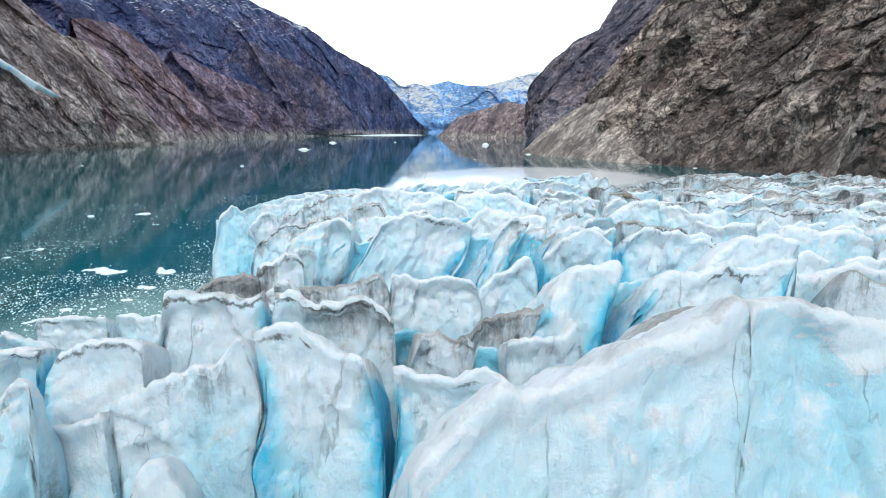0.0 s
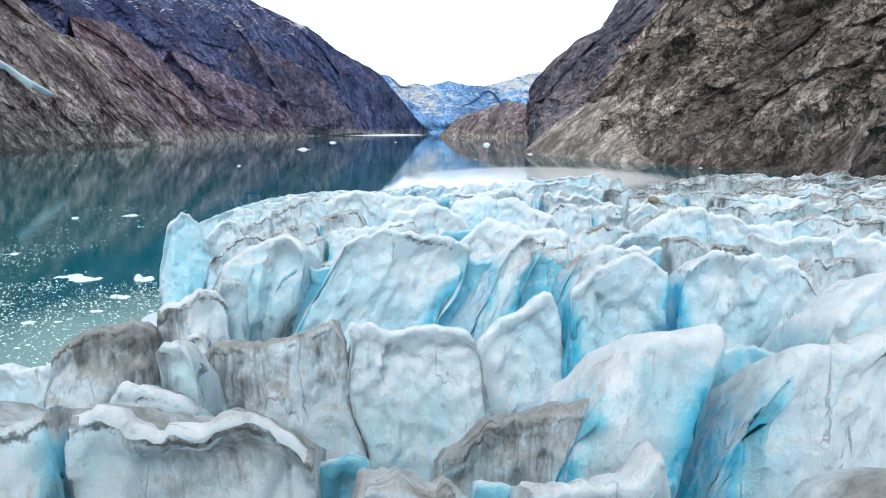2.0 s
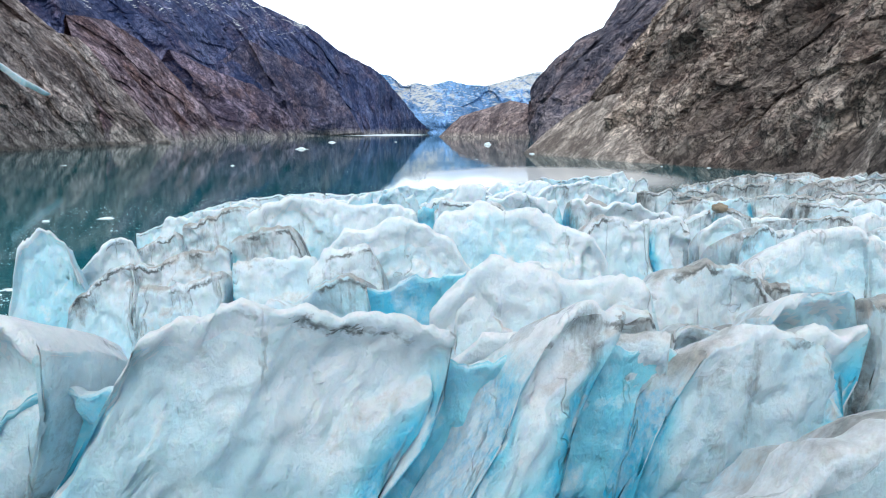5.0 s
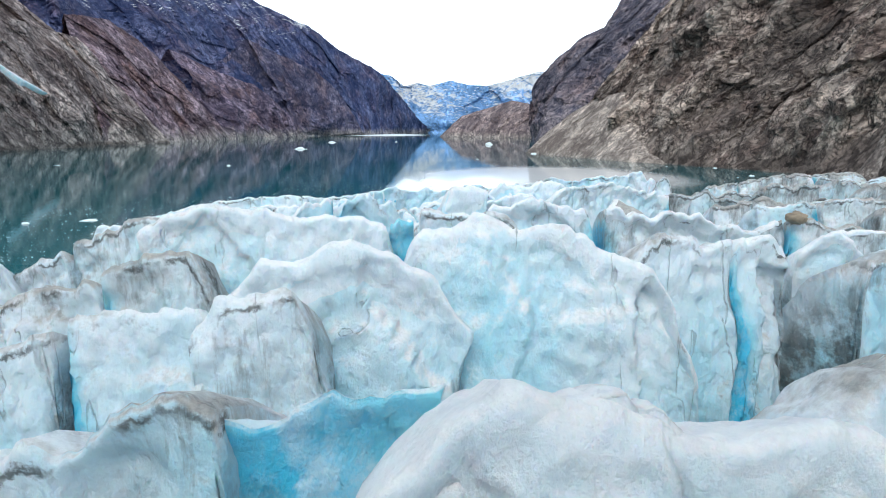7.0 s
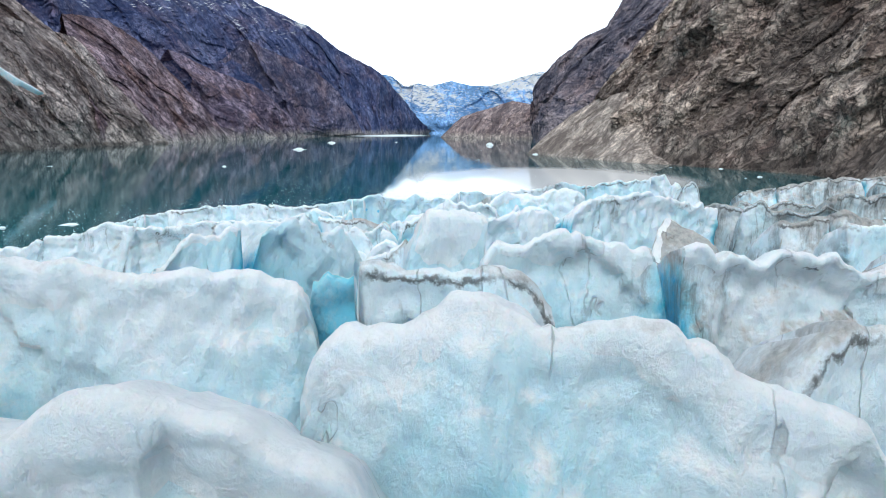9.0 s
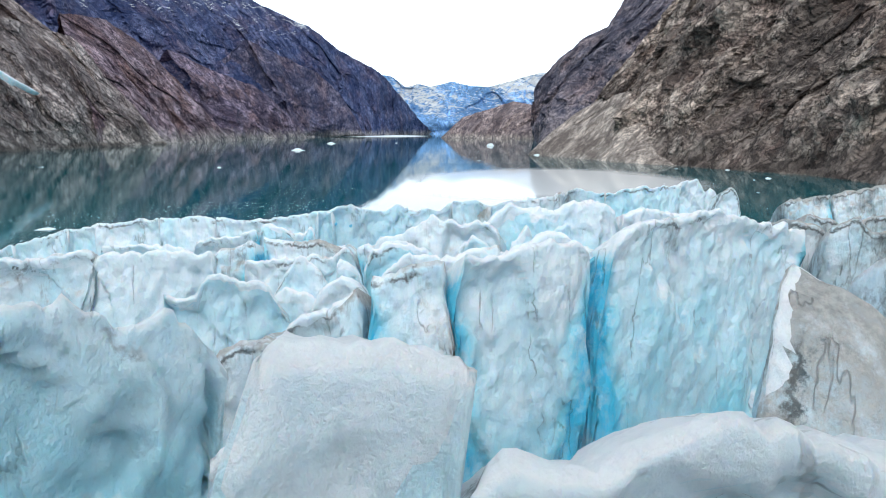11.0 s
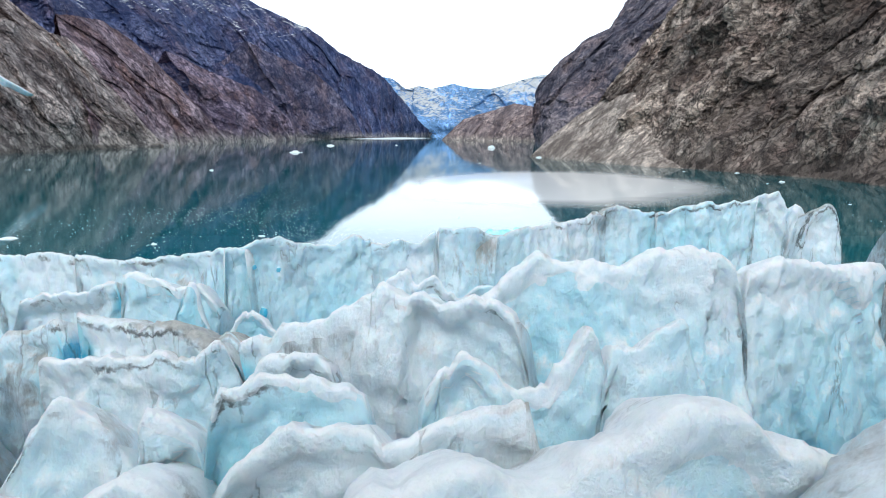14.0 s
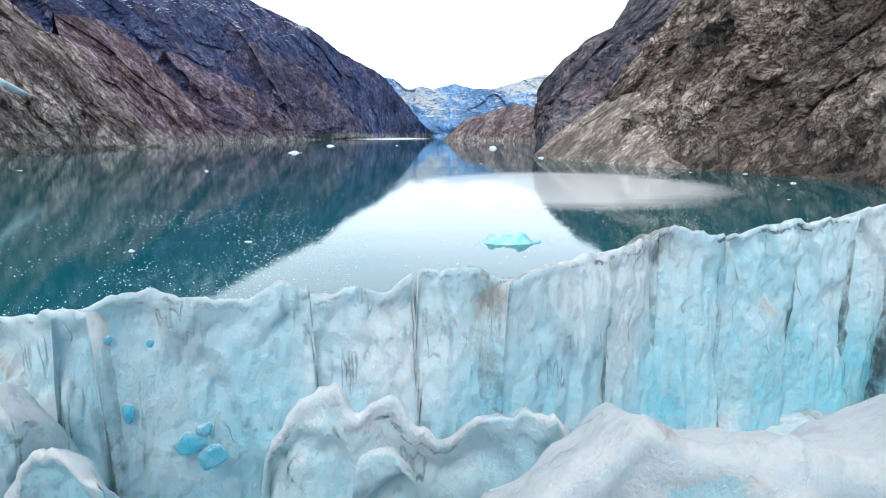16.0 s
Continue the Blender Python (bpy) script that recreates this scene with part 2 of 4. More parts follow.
def rock_material(name, low, high, dark, snow=0.0, size=1.0, red=0.0, dip=0.5, trim=0.0, scree=0.0, drift=1.0):
    """Bare gneiss: broken blocks and slabs with dark joints, rusty and lichened patches; snow on the flats where there is some."""
    m, t, b = material(name, 0.88, 0.15)
    k = Nodes(t)
    big = k.noise(0.006 / size, 5, 0.6)
    mid = k.noise(0.035 / size, 9, 0.68)
    grit = k.noise(0.28 / size, 9, 0.74)
    run, z = k.attr("along"), k.height()
    ca, sa = math.cos(dip), math.sin(dip)
    across = k.math("ADD", k.math("MULTIPLY", run, ca), k.math("MULTIPLY", z, sa))
    down = k.math("MULTIPLY", k.math("SUBTRACT", k.math("MULTIPLY", z, ca), k.math("MULTIPLY", run, sa)), 0.62)
    turn = t.nodes.new("ShaderNodeCombineXYZ")
    k.link(across, turn.inputs[0])
    k.link(down, turn.inputs[1])
    k.link(k.math("MULTIPLY", mid, 14.0 * size), turn.inputs[2])
    bend = t.nodes.new("ShaderNodeVectorMath")
    bend.operation = "MULTIPLY_ADD"
    wob = t.nodes.new("ShaderNodeTexNoise")
    wob.inputs["Scale"].default_value, wob.inputs["Detail"].default_value, wob.inputs["Roughness"].default_value = 0.02 / size, 8.0, 0.68
    k.link(turn.outputs[0], wob.inputs["Vector"])
    k.link(wob.outputs["Color"], bend.inputs[0])
    bend.inputs[1].default_value = (46 * size, 46 * size, 20 * size)
    k.link(turn.outputs[0], bend.inputs[2])

    def cells(scale, feature):
        v = t.nodes.new("ShaderNodeTexVoronoi")
        v.feature = feature
        v.inputs["Scale"].default_value = scale / size
        k.link(bend.outputs[0], v.inputs["Vector"])
        if feature == "DISTANCE_TO_EDGE":
            return v.outputs["Distance"]
        one = t.nodes.new("ShaderNodeSeparateColor")
        k.link(v.outputs["Color"], one.inputs[0])
        return one.outputs[0]

    def fissure(scale, width, offset, stretch):
        n = k.noise(scale / size, 7, 0.62, stretch, offset=offset, distort=0.5)
        return k.ramp(k.math("ABSOLUTE", k.math("SUBTRACT", n, 0.5)), ((0.0, 1.0), (width, 0.0)))

    block, stone, chip = cells(0.016, "F1"), cells(0.05, "F1"), cells(0.15, "F1")
    tone = k.math("ADD", k.math("MULTIPLY", block, 0.34), k.math("ADD", k.math("MULTIPLY", stone, 0.36), k.math("MULTIPLY", chip, 0.30)))
    # pale clean slabs stand among lichened and rusty rock
    c = k.mix(k.ramp(k.math("ADD", k.math("MULTIPLY", mid, 0.75), k.math("MULTIPLY", tone, 0.25)), ((0.40, 0.0), (0.60, 1.0))), low, high)
    c = k.mix(k.math("MULTIPLY", k.ramp(k.noise(0.014 / size, 6, 0.65, offset=(7, 1, 3)), ((0.46, 0.0), (0.62, 1.0))), red), c, (0.25, 0.145, 0.125))
    c = k.mix(k.ramp(k.math("ADD", k.math("MULTIPLY", big, 0.55), k.math("MULTIPLY", mid, 0.45)), ((0.49, 0.0), (0.62, 0.7))), c, dark)
    c = k.mix(k.ramp(k.noise(0.07 / size, 8, 0.72, (1, 1, 0.35), offset=(2, 8, 1)), ((0.55, 0.0), (0.68, 0.45))), c, dark)
    c = k.mix(k.ramp(grit, ((0.38, 0.6), (0.50, 0.0))), c, (0.05, 0.042, 0.048))
    c = k.mix(1.0, c, k.ramp(tone, ((0.22, 0.85), (0.78, 1.8))), "MULTIPLY")
    # joints and long fissures, dark with soil and with shade put into the colour
    crack = k.math("MAXIMUM", k.ramp(cells(0.05, "DISTANCE_TO_EDGE"), ((0.015, 0.95), (0.10, 0.0))), k.ramp(cells(0.15, "DISTANCE_TO_EDGE"), ((0.01, 0.7), (0.09, 0.0))))
    crack = k.math("MULTIPLY", crack, k.ramp(mid, ((0.36, 1.0), (0.64, 0.25))))
    crack = k.math("MAXIMUM", crack, k.math("MAXIMUM", fissure(0.016, 0.022, (5, 1, 2), (1, 1, 0.7)), k.math("MULTIPLY", fissure(0.05, 0.03, (1, 6, 2), (1, 1, 0.6)), 0.8)))
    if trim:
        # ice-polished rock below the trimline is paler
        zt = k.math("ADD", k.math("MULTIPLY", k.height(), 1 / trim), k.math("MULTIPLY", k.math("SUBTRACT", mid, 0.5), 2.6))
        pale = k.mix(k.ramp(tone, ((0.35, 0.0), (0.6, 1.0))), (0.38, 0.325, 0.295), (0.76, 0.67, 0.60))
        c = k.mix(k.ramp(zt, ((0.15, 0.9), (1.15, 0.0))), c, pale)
    c = k.mix(crack, c, dark)
    if scree:
        # fans of loose brown stones at the foot
        zs = k.math("ADD", k.math("MULTIPLY", k.height(), 1 / scree), k.math("MULTIPLY", k.math("SUBTRACT", big, 0.5), 6.0))
        stones = k.mix(k.ramp(k.math("ADD", k.math("MULTIPLY", chip, 0.4), k.math("MULTIPLY", grit, 0.6)), ((0.35, 0.0), (0.65, 1.0))), (0.06, 0.048, 0.045), (0.27, 0.215, 0.19))
        c = k.mix(k.ramp(zs, ((0.2, 0.85), (0.9, 0.0))), c, stones)
    if snow:
        z = k.math("MULTIPLY", k.height(), 0.001)
        f = k.math("ADD", k.math("ADD", z, k.math("MULTIPLY", k.upward(), 0.55)), k.math("MULTIPLY", k.noise(0.02 * drift / size, 6, 0.58, offset=(3, 3, 1)), 0.7 / drift ** 0.4))
        c = k.mix(k.ramp(f, ((1.20 - snow, 0.0), (1.27 - snow, 1.0))), c, (0.82, 0.86, 0.9))
    k.link(c, b.inputs["Base Color"])
    rel = k.math("ADD", k.math("ADD", mid, k.math("MULTIPLY", tone, 0.55)), k.math("ADD", k.math("MULTIPLY", crack, -0.35), k.math("MULTIPLY", grit, 0.3)))
    k.bump(b, rel, 1.0, 5.0 * size)
    return m


ROCK_LEFT = rock_material("gneiss_warm", (0.330, 0.262, 0.245), (0.700, 0.600, 0.555), (0.067, 0.050, 0.058), red=0.3, dip=0.8, trim=48, scree=10)
# Distance haze is mixed as blue into the next four rock colours.
ROCK_PINK = rock_material("gneiss_haze_pink", (0.223, 0.153, 0.191), (0.494, 0.381, 0.429), (0.055, 0.041, 0.065), red=0.7, dip=0.8, trim=34)
ROCK_PURPLE = rock_material("gneiss_haze_purple", (0.162, 0.124, 0.186), (0.370, 0.297, 0.383), (0.040, 0.037, 0.077), red=0.6, dip=0.75, trim=32)
ROCK_FOOT = rock_material("gneiss_haze_slate", (0.100, 0.104, 0.191), (0.257, 0.233, 0.313), (0.029, 0.036, 0.088), size=1.3, red=0.45, dip=0.7, trim=30)
ROCK_BIG = rock_material("gneiss_haze_dark", (0.074, 0.107, 0.249), (0.176, 0.203, 0.342), (0.026, 0.045, 0.132), snow=-0.07, size=1.6, red=0.4, dip=0.3, trim=30)
ROCK_RIGHT = rock_material("gneiss_grey", (0.215, 0.17, 0.148), (0.57, 0.485, 0.42), (0.037, 0.030, 0.031), size=0.75, red=0.35, dip=0.9, scree=26)
ROCK_PALE = rock_material("gneiss_pale", (0.36, 0.30, 0.265), (0.62, 0.54, 0.475), (0.16, 0.13, 0.12), size=0.6, red=0.0, dip=0.9)
# Darker and bluer base tone than the near cliff's rock.
ROCK_BACK = rock_material("gneiss_blue_dark", (0.125, 0.125, 0.175), (0.30, 0.26, 0.275), (0.043, 0.050, 0.085), snow=-0.14, size=1.3, red=0.35, dip=0.6)
ROCK_HEAD = rock_material("gneiss_brown", (0.23, 0.18, 0.185), (0.48, 0.385, 0.36), (0.083, 0.072, 0.094), size=1.1, red=0.4, trim=20)
# The far range's haze is painted straight into its blue rock tones.
ROCK_FAR = rock_material("hazy_alps", (0.21, 0.42, 0.76), (0.31, 0.54, 0.86), (0.17, 0.37, 0.70), snow=0.09, size=4.0, drift=0.45)


def water_material():
    m, t, b = material("fjord_water", 0.04, 0.5)
    k = Nodes(t)
    b.inputs["IOR"].default_value = 1.33
    c = k.mix(k.noise(0.012, 3, 0.5), (0.0, 0.080, 0.10), (0.003, 0.125, 0.145))
    k.link(c, b.inputs["Base Color"])
    k.link(k.ramp(k.noise(0.006, 4, 0.6, (1, 0.35, 1)), ((0.45, 0.01), (0.7, 0.06))), b.inputs["Roughness"])
    k.bump(b, k.math("ADD", k.noise(0.9, 3, 0.5), k.math("MULTIPLY", k.noise(0.12, 2, 0.5), 2.0)), 0.06, 0.10)
    return m


WATER = water_material()


def sheen_slush_material(name, low, high, most, gloss=0.5):
    """Floating colour that thins outward: painted sky reflections and cloudy green slush."""
    m, t, b = material(name, 0.06 if gloss else 1.0, gloss)
    k = Nodes(t)
    b.inputs["IOR"].default_value = 1.33
    k.link(k.mix(k.noise(0.02, 4, 0.6, (1, 0.4, 1)), low, high), b.inputs["Base Color"])
    a = k.math("ADD", k.attr("milk"), k.math("MULTIPLY", k.math("SUBTRACT", k.noise(0.012, 5, 0.6, (0.6, 1, 1)), 0.5), 0.9))
    k.link(k.ramp(a, ((0.20, 0.0), (0.85, most))), b.inputs["Alpha"])
    return m


# White base colour stands in for sky mirrored on rippled water.
SKY_SHEEN = sheen_slush_material("sky_sheen", (0.90, 0.94, 0.95), (0.96, 0.98, 0.98), 0.97)
# Matt white in place of sky reflecting off wind-ruffled far water.
FAR_SHEEN = sheen_slush_material("far_sheen", (0.70, 0.82, 0.88), (0.90, 0.95, 0.97), 0.95, 0.0)
SLUSH = sheen_slush_material("green_meltwater", (0.20, 0.42, 0.40), (0.42, 0.62, 0.58), 0.6)


def plain(name, low, high, scale, rough=0.8, bump=0.02):
    m, t, b = material(name, rough)
    k = Nodes(t)
    n = k.noise(scale, 6, 0.65)
    k.link(k.mix(k.ramp(n, ((0.3, 0.0), (0.7, 1.0))), low, high), b.inputs["Base Color"])
    k.bump(b, n, 0.6, bump)
    return m


BOULDER = plain("boulder_rock", (0.16, 0.13, 0.10), (0.34, 0.28, 0.20), 1.2, bump=0.2)
FLOE = plain("floe_ice", (0.62, 0.78, 0.84), (0.86, 0.90, 0.92), 0.6, 0.5, 0.1)
FLOE_BLUE = plain("blue_floe_ice", (0.12, 0.66, 0.74), (0.60, 0.88, 0.90), 0.35, 0.35, 0.2)


# ---- noise on arrays ----
def lattice(ix, iy, iz, seed):
    h = ix.astype(np.int64) * 374761393 + iy.astype(np.int64) * 668265263 + iz.astype(np.int64) * 2147483647 + seed * 1274126177
    h = (h ^ (h >> 13)) * 1274126177
    h = h ^ (h >> 16)
    return ((h & 0xFFFF) / 32767.5) - 1.0


def field(p, scale, seed=0, sharp=False):
    """Value noise, -1 to 1, at points p of shape (..., 3): smooth, or in creased planes."""
    q = np.asarray(p, float) * scale
    i = np.floor(q)
    f = q - i
    if not sharp:
        f = f * f * f * (f * (f * 6 - 15) + 10)
    x, y, z = i[..., 0], i[..., 1], i[..., 2]
    out = 0.0
    for dx in (0, 1):
        for dy in (0, 1):
            for dz in (0, 1):
                w = (f[..., 0] if dx else 1 - f[..., 0]) * (f[..., 1] if dy else 1 - f[..., 1]) * (f[..., 2] if dz else 1 - f[..., 2])
                out = out + w * lattice(x + dx, y + dy, z + dz, seed)
    return out


def fbm(p, scale, octaves=4, seed=0, gain=0.5, ridged=False, sharp=False):
    total, amp = 0.0, 1.0
    for o in range(octaves):
        n = field(p, scale * 2.03**o, seed + 17 * o, sharp)
        total = total + amp * (1 - 2 * np.abs(n) if ridged else n)
        amp *= gain
    return total


def facets(u, v, scale, seed=0, slant=0.9):
    """Broken planes, about -1 to 1, over the plane (u, v): every cell is a tilted flat of its own."""
    x, y = np.asarray(u, float) * scale, np.asarray(v, float) * scale
    ix, iy = np.floor(x), np.floor(y)
    best, bx, by, sx, sy = np.full(x.shape, 9e9), ix, iy, x, y
    for dx in (-1, 0, 1):
        for dy in (-1, 0, 1):
            cx, cy = ix + dx, iy + dy
            px = cx + 0.5 + 0.46 * lattice(cx, cy, 0 * cx, seed)
            py = cy + 0.5 + 0.46 * lattice(cx, cy, 0 * cx + 1, seed)
            d = (x - px) ** 2 + (y - py) ** 2
            near = d < best
            best = np.where(near, d, best)
            bx, by, sx, sy = np.where(near, cx, bx), np.where(near, cy, by), np.where(near, px, sx), np.where(near, py, sy)
    flat = 0.55 * lattice(bx, by, 0 * bx + 2, seed)
    return flat + slant * (lattice(bx, by, 0 * bx + 3, seed) * (x - sx) + lattice(bx, by, 0 * bx + 4, seed) * (y - sy))


def grid_mesh(name, verts, mat, attrs=None, smooth=True, wrap=False):
    """A mesh from a (rows, columns, 3) array of points."""
    r, c = verts.shape[:2]
    idx = np.arange(r * c).reshape(r, c)
    if wrap:
        idx = np.concatenate([idx, idx[:, :1]], 1)
    quads = np.stack([idx[:-1, :-1], idx[:-1, 1:], idx[1:, 1:], idx[1:, :-1]], -1).reshape(-1, 4)
    me = bpy.data.meshes.new(name)
    me.vertices.add(r * c)
    me.vertices.foreach_set("co", verts.reshape(-1).astype(np.float32))
    me.loops.add(len(quads) * 4)
    me.loops.foreach_set("vertex_index", quads.reshape(-1).astype(np.int32))
    me.polygons.add(len(quads))
    me.polygons.foreach_set("loop_start", np.arange(0, len(quads) * 4, 4, dtype=np.int32))
    me.polygons.foreach_set("loop_total", np.full(len(quads), 4, dtype=np.int32))
    me.polygons.foreach_set("use_smooth", np.full(len(quads), smooth))
    for key, values in (attrs or {}).items():
        a = me.attributes.new(key, "FLOAT", "POINT")
        a.data.foreach_set("value", values.reshape(-1).astype(np.float32))
    me.update(calc_edges=True)
    me.validate()
    me.materials.append(mat)
    return me


# ---- water ----
wx = np.concatenate([np.linspace(-4800, -400, 12), np.linspace(-350, 350, 15), np.linspace(400, 4800, 12)])
wy = np.concatenate([np.linspace(-1500, 0, 6), np.linspace(50, 1000, 20), np.linspace(1200, 4950, 14)])
gx, gy = np.meshgrid(wx, wy)
water = new("water", grid_mesh("water", np.stack([gx, gy, 0 * gx], -1), WATER))
tagged(water, "calm dark teal fjord water mirroring the cliffs", "water", kind="structure")


def sheen_slush_sheet(label, mat, cx, cy, rx, ry, slant=0.0, strength=1.25):
    """Sheet on the fjord: painted sky reflections and cloudy slush, thinning at its edge."""
    px, py = np.meshgrid(np.linspace(cx - 1.7 * rx, cx + 1.7 * rx, 60), np.linspace(cy - 1.7 * ry, cy + 1.7 * ry, 60))
    milk = strength - np.hypot((px - cx - (py - cy) * slant) / rx, (py - cy) / ry) ** 2
    ob = new("sheen_slush_sheet", grid_mesh("sheen_slush_sheet", np.stack([px, py, 0.02 + 0 * px], -1), mat, {"milk": milk}))
    return tagged(ob, label, "water", kind="structure")


sheen_slush_sheet("pale painted sky reflection spreading over the fjord", SKY_SHEEN, 78, 480, 100, 120, 0.1, 1.5)
sheen_slush_sheet("bright painted sky reflection off the far shore", FAR_SHEEN, -290, 3150, 220, 560, -0.1)
sheen_slush_sheet("green cloudy water full of fine brash", SLUSH, -62, 112, 36, 48, 0.0, 1.0)


# ---- mountains ----
def along(points, n):
    """n points evenly along a line of control points, smoothed a little."""
    p = np.array(points, float)
    d = np.r_[0, np.cumsum(np.linalg.norm(np.diff(p[:, :2], axis=0), axis=1))]
    s = np.linspace(0, d[-1], n)
    return np.stack([np.interp(s, d, p[:, k]) for k in range(p.shape[1])], -1)


def mountain(name, label, shore, crest, mat, rough, nu=200, nv=90, bulge=1.0, seed=1, cell=0.006, dip=0.6, back=0.0):
    """A rock slope lofted from its shoreline up to its crest, and down behind it."""
    s, c = along([(x - back, y, -6) for x, y in shore], nu), along([(x - back, y, z) for x, y, z in crest], nu)
    v = np.linspace(0, 1, nv)[:, None, None]
    slope = s + (c - s) * v
    slope[..., 2] = s[..., 2] + (c[..., 2] - s[..., 2]) * v[..., 0] ** bulge
    out = c - s
    out[:, 2] = 0
    out /= np.maximum(np.linalg.norm(out, axis=1, keepdims=True), 1)
    vb = np.linspace(0, 1, nv // 5 + 1)[1:, None, None]
    away = out.mean(0) / np.linalg.norm(out.mean(0))
    behind = c + away * vb * 500
    behind[..., 2] = c[..., 2] * (1 - vb[..., 0]) - 10 * vb[..., 0]
    p = np.concatenate([slope, behind])
    vv = np.r_[np.linspace(0, 1, nv), np.linspace(1, 0, nv // 5)][:, None]
    high = np.clip(p[..., 2], 0, None)
    # slabs and gullies run down the dip of the rock
    ca, sa = math.cos(dip), math.sin(dip)
    tangent = (s[-1] - s[0]) / np.linalg.norm(s[-1] - s[0])
    run = p @ tangent
    w = np.stack([run, p @ away, p[..., 2]], -1) + 10 * np.stack([fbm(p, 0.01, 3, 77), fbm(p, 0.01, 3, 78), fbm(p, 0.01, 3, 79)], -1)
    q = np.stack([ca * w[..., 0] + sa * w[..., 2], w[..., 1], 0.55 * (ca * w[..., 2] - sa * w[..., 0])], -1)
    amp = rough * np.clip(high / 50, 0.05, 1) * np.clip(1.3 - 0.8 * vv, 0, 1)
    # gullies down the fall line, then broken buttresses, blocks and ledges on them
    gully = fbm(np.stack([w[..., 0], w[..., 1], 0.22 * w[..., 2] + 0.25 * w[..., 0]], -1), cell * 0.55, 4, seed, 0.5, ridged=True)
    n = 0.75 * (gully - 0.4) + 0.30 * fbm(q + 500, cell * 0.45, 3, seed + 5)
    bu, bv = q[..., 0] + 0.25 * w[..., 1], 1.6 * q[..., 2]
    n = n + 0.42 * facets(bu, bv, cell * 0.75, seed + 1) + 0.19 * facets(bu + 90, bv, cell * 2.0, seed + 2) + 0.10 * facets(bu, bv * 1.3 + 40, cell * 5.2, seed + 3)
    n = n + 0.05 * facets(bu + 10, bv, cell * 12, seed + 4)
    side = np.stack([-out[:, 1], out[:, 0], 0 * out[:, 0]], -1)
    p = p - out * (n * amp)[..., None] + side * (fbm(q + 900, cell * 2, 4, seed + 9) * amp * 0.25)[..., None]
    p[..., 2] += facets(bu + 30, bv, cell * 3.1, seed + 8) * amp * 0.10 * np.clip(high / 40, 0, 1)
    ob = new(name, grid_mesh(name, p, mat, {"along": run}, smooth=False))
    return tagged(ob, label, "mountain", kind="structure")


mountain("mountain", "far snow-covered alps tinted blue by painted haze, closing the fjord", [(-1300, 4200), (-300, 4350), (300, 4350), (1300, 4200)],
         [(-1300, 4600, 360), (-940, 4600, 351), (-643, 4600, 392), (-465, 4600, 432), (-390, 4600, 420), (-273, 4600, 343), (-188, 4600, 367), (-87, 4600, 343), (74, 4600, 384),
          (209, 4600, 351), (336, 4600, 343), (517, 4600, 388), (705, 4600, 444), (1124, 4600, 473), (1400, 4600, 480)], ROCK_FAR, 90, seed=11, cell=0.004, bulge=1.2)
mountain("mountain", "dark rock wall, tinted blue-grey by painted haze, with snow on its shoulder", [(-1500, 1200), (-1050, 1500), (-750, 2100), (-600, 2600), (-420, 3050), (-93, 4400)],
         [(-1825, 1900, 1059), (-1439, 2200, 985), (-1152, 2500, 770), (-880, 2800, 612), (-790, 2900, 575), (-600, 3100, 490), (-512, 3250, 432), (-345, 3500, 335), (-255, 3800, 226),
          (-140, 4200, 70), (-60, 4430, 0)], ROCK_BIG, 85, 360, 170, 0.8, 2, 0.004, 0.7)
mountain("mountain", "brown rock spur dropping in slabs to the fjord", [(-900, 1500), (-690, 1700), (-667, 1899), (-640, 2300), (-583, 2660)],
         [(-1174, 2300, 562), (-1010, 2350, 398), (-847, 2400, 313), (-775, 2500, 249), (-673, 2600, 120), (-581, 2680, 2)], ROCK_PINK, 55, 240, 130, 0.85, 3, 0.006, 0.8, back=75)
mountain("mountain", "reddish brown rock spur with pale slabs at the waterline", [(-420, 100), (-531, 563), (-663, 942), (-711, 1150), (-642, 1430), (-667, 1899)],
         [(-900, 500, 560), (-964, 1100, 540), (-969, 1300, 441), (-1007, 1600, 372), (-968, 1750, 266), (-880, 1850, 248), (-812, 1900, 147), (-686, 1950, 3)], ROCK_LEFT, 55, 400, 180, 0.9, 4, 0.007, 0.8, back=75)
mountain("mountain", "low brown headland across the fjord", [(-10, 2487), (170, 2341), (355, 2211), (600, 2000)],
         [(-4, 2500, 3), (90, 2550, 84), (206, 2550, 119), (282, 2500, 144), (370, 2400, 124), (469, 2350, 133), (700, 2350, 150)], ROCK_HEAD, 35, 200, 100, 0.7, 5, 0.008)
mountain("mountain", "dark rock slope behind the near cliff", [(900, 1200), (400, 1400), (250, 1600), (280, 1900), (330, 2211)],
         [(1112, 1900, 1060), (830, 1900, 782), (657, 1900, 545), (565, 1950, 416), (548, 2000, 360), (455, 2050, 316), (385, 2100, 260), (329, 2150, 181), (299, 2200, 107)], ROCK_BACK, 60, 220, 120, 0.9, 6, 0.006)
mountain("mountain", "steep grey-brown rock cliff with scree at its foot", [(310, -100), (300, 250), (283, 411), (283, 520), (240, 600), (206, 719), (180, 1061)],
         [(620, 0, 330), (560, 350, 360), (515, 600, 362), (472, 750, 373), (400, 850, 328), (365, 950, 254), (339, 1000, 194), (306, 1050, 141), (270, 1080, 79), (219, 1100, 27), (183, 1090, 1)],
         ROCK_RIGHT, 30, 560, 260, 0.8, 7, 0.016, 0.7)
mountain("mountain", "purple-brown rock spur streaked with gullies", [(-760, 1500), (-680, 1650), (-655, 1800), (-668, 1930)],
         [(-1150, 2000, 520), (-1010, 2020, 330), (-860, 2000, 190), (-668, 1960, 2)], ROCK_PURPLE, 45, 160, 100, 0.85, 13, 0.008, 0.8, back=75)
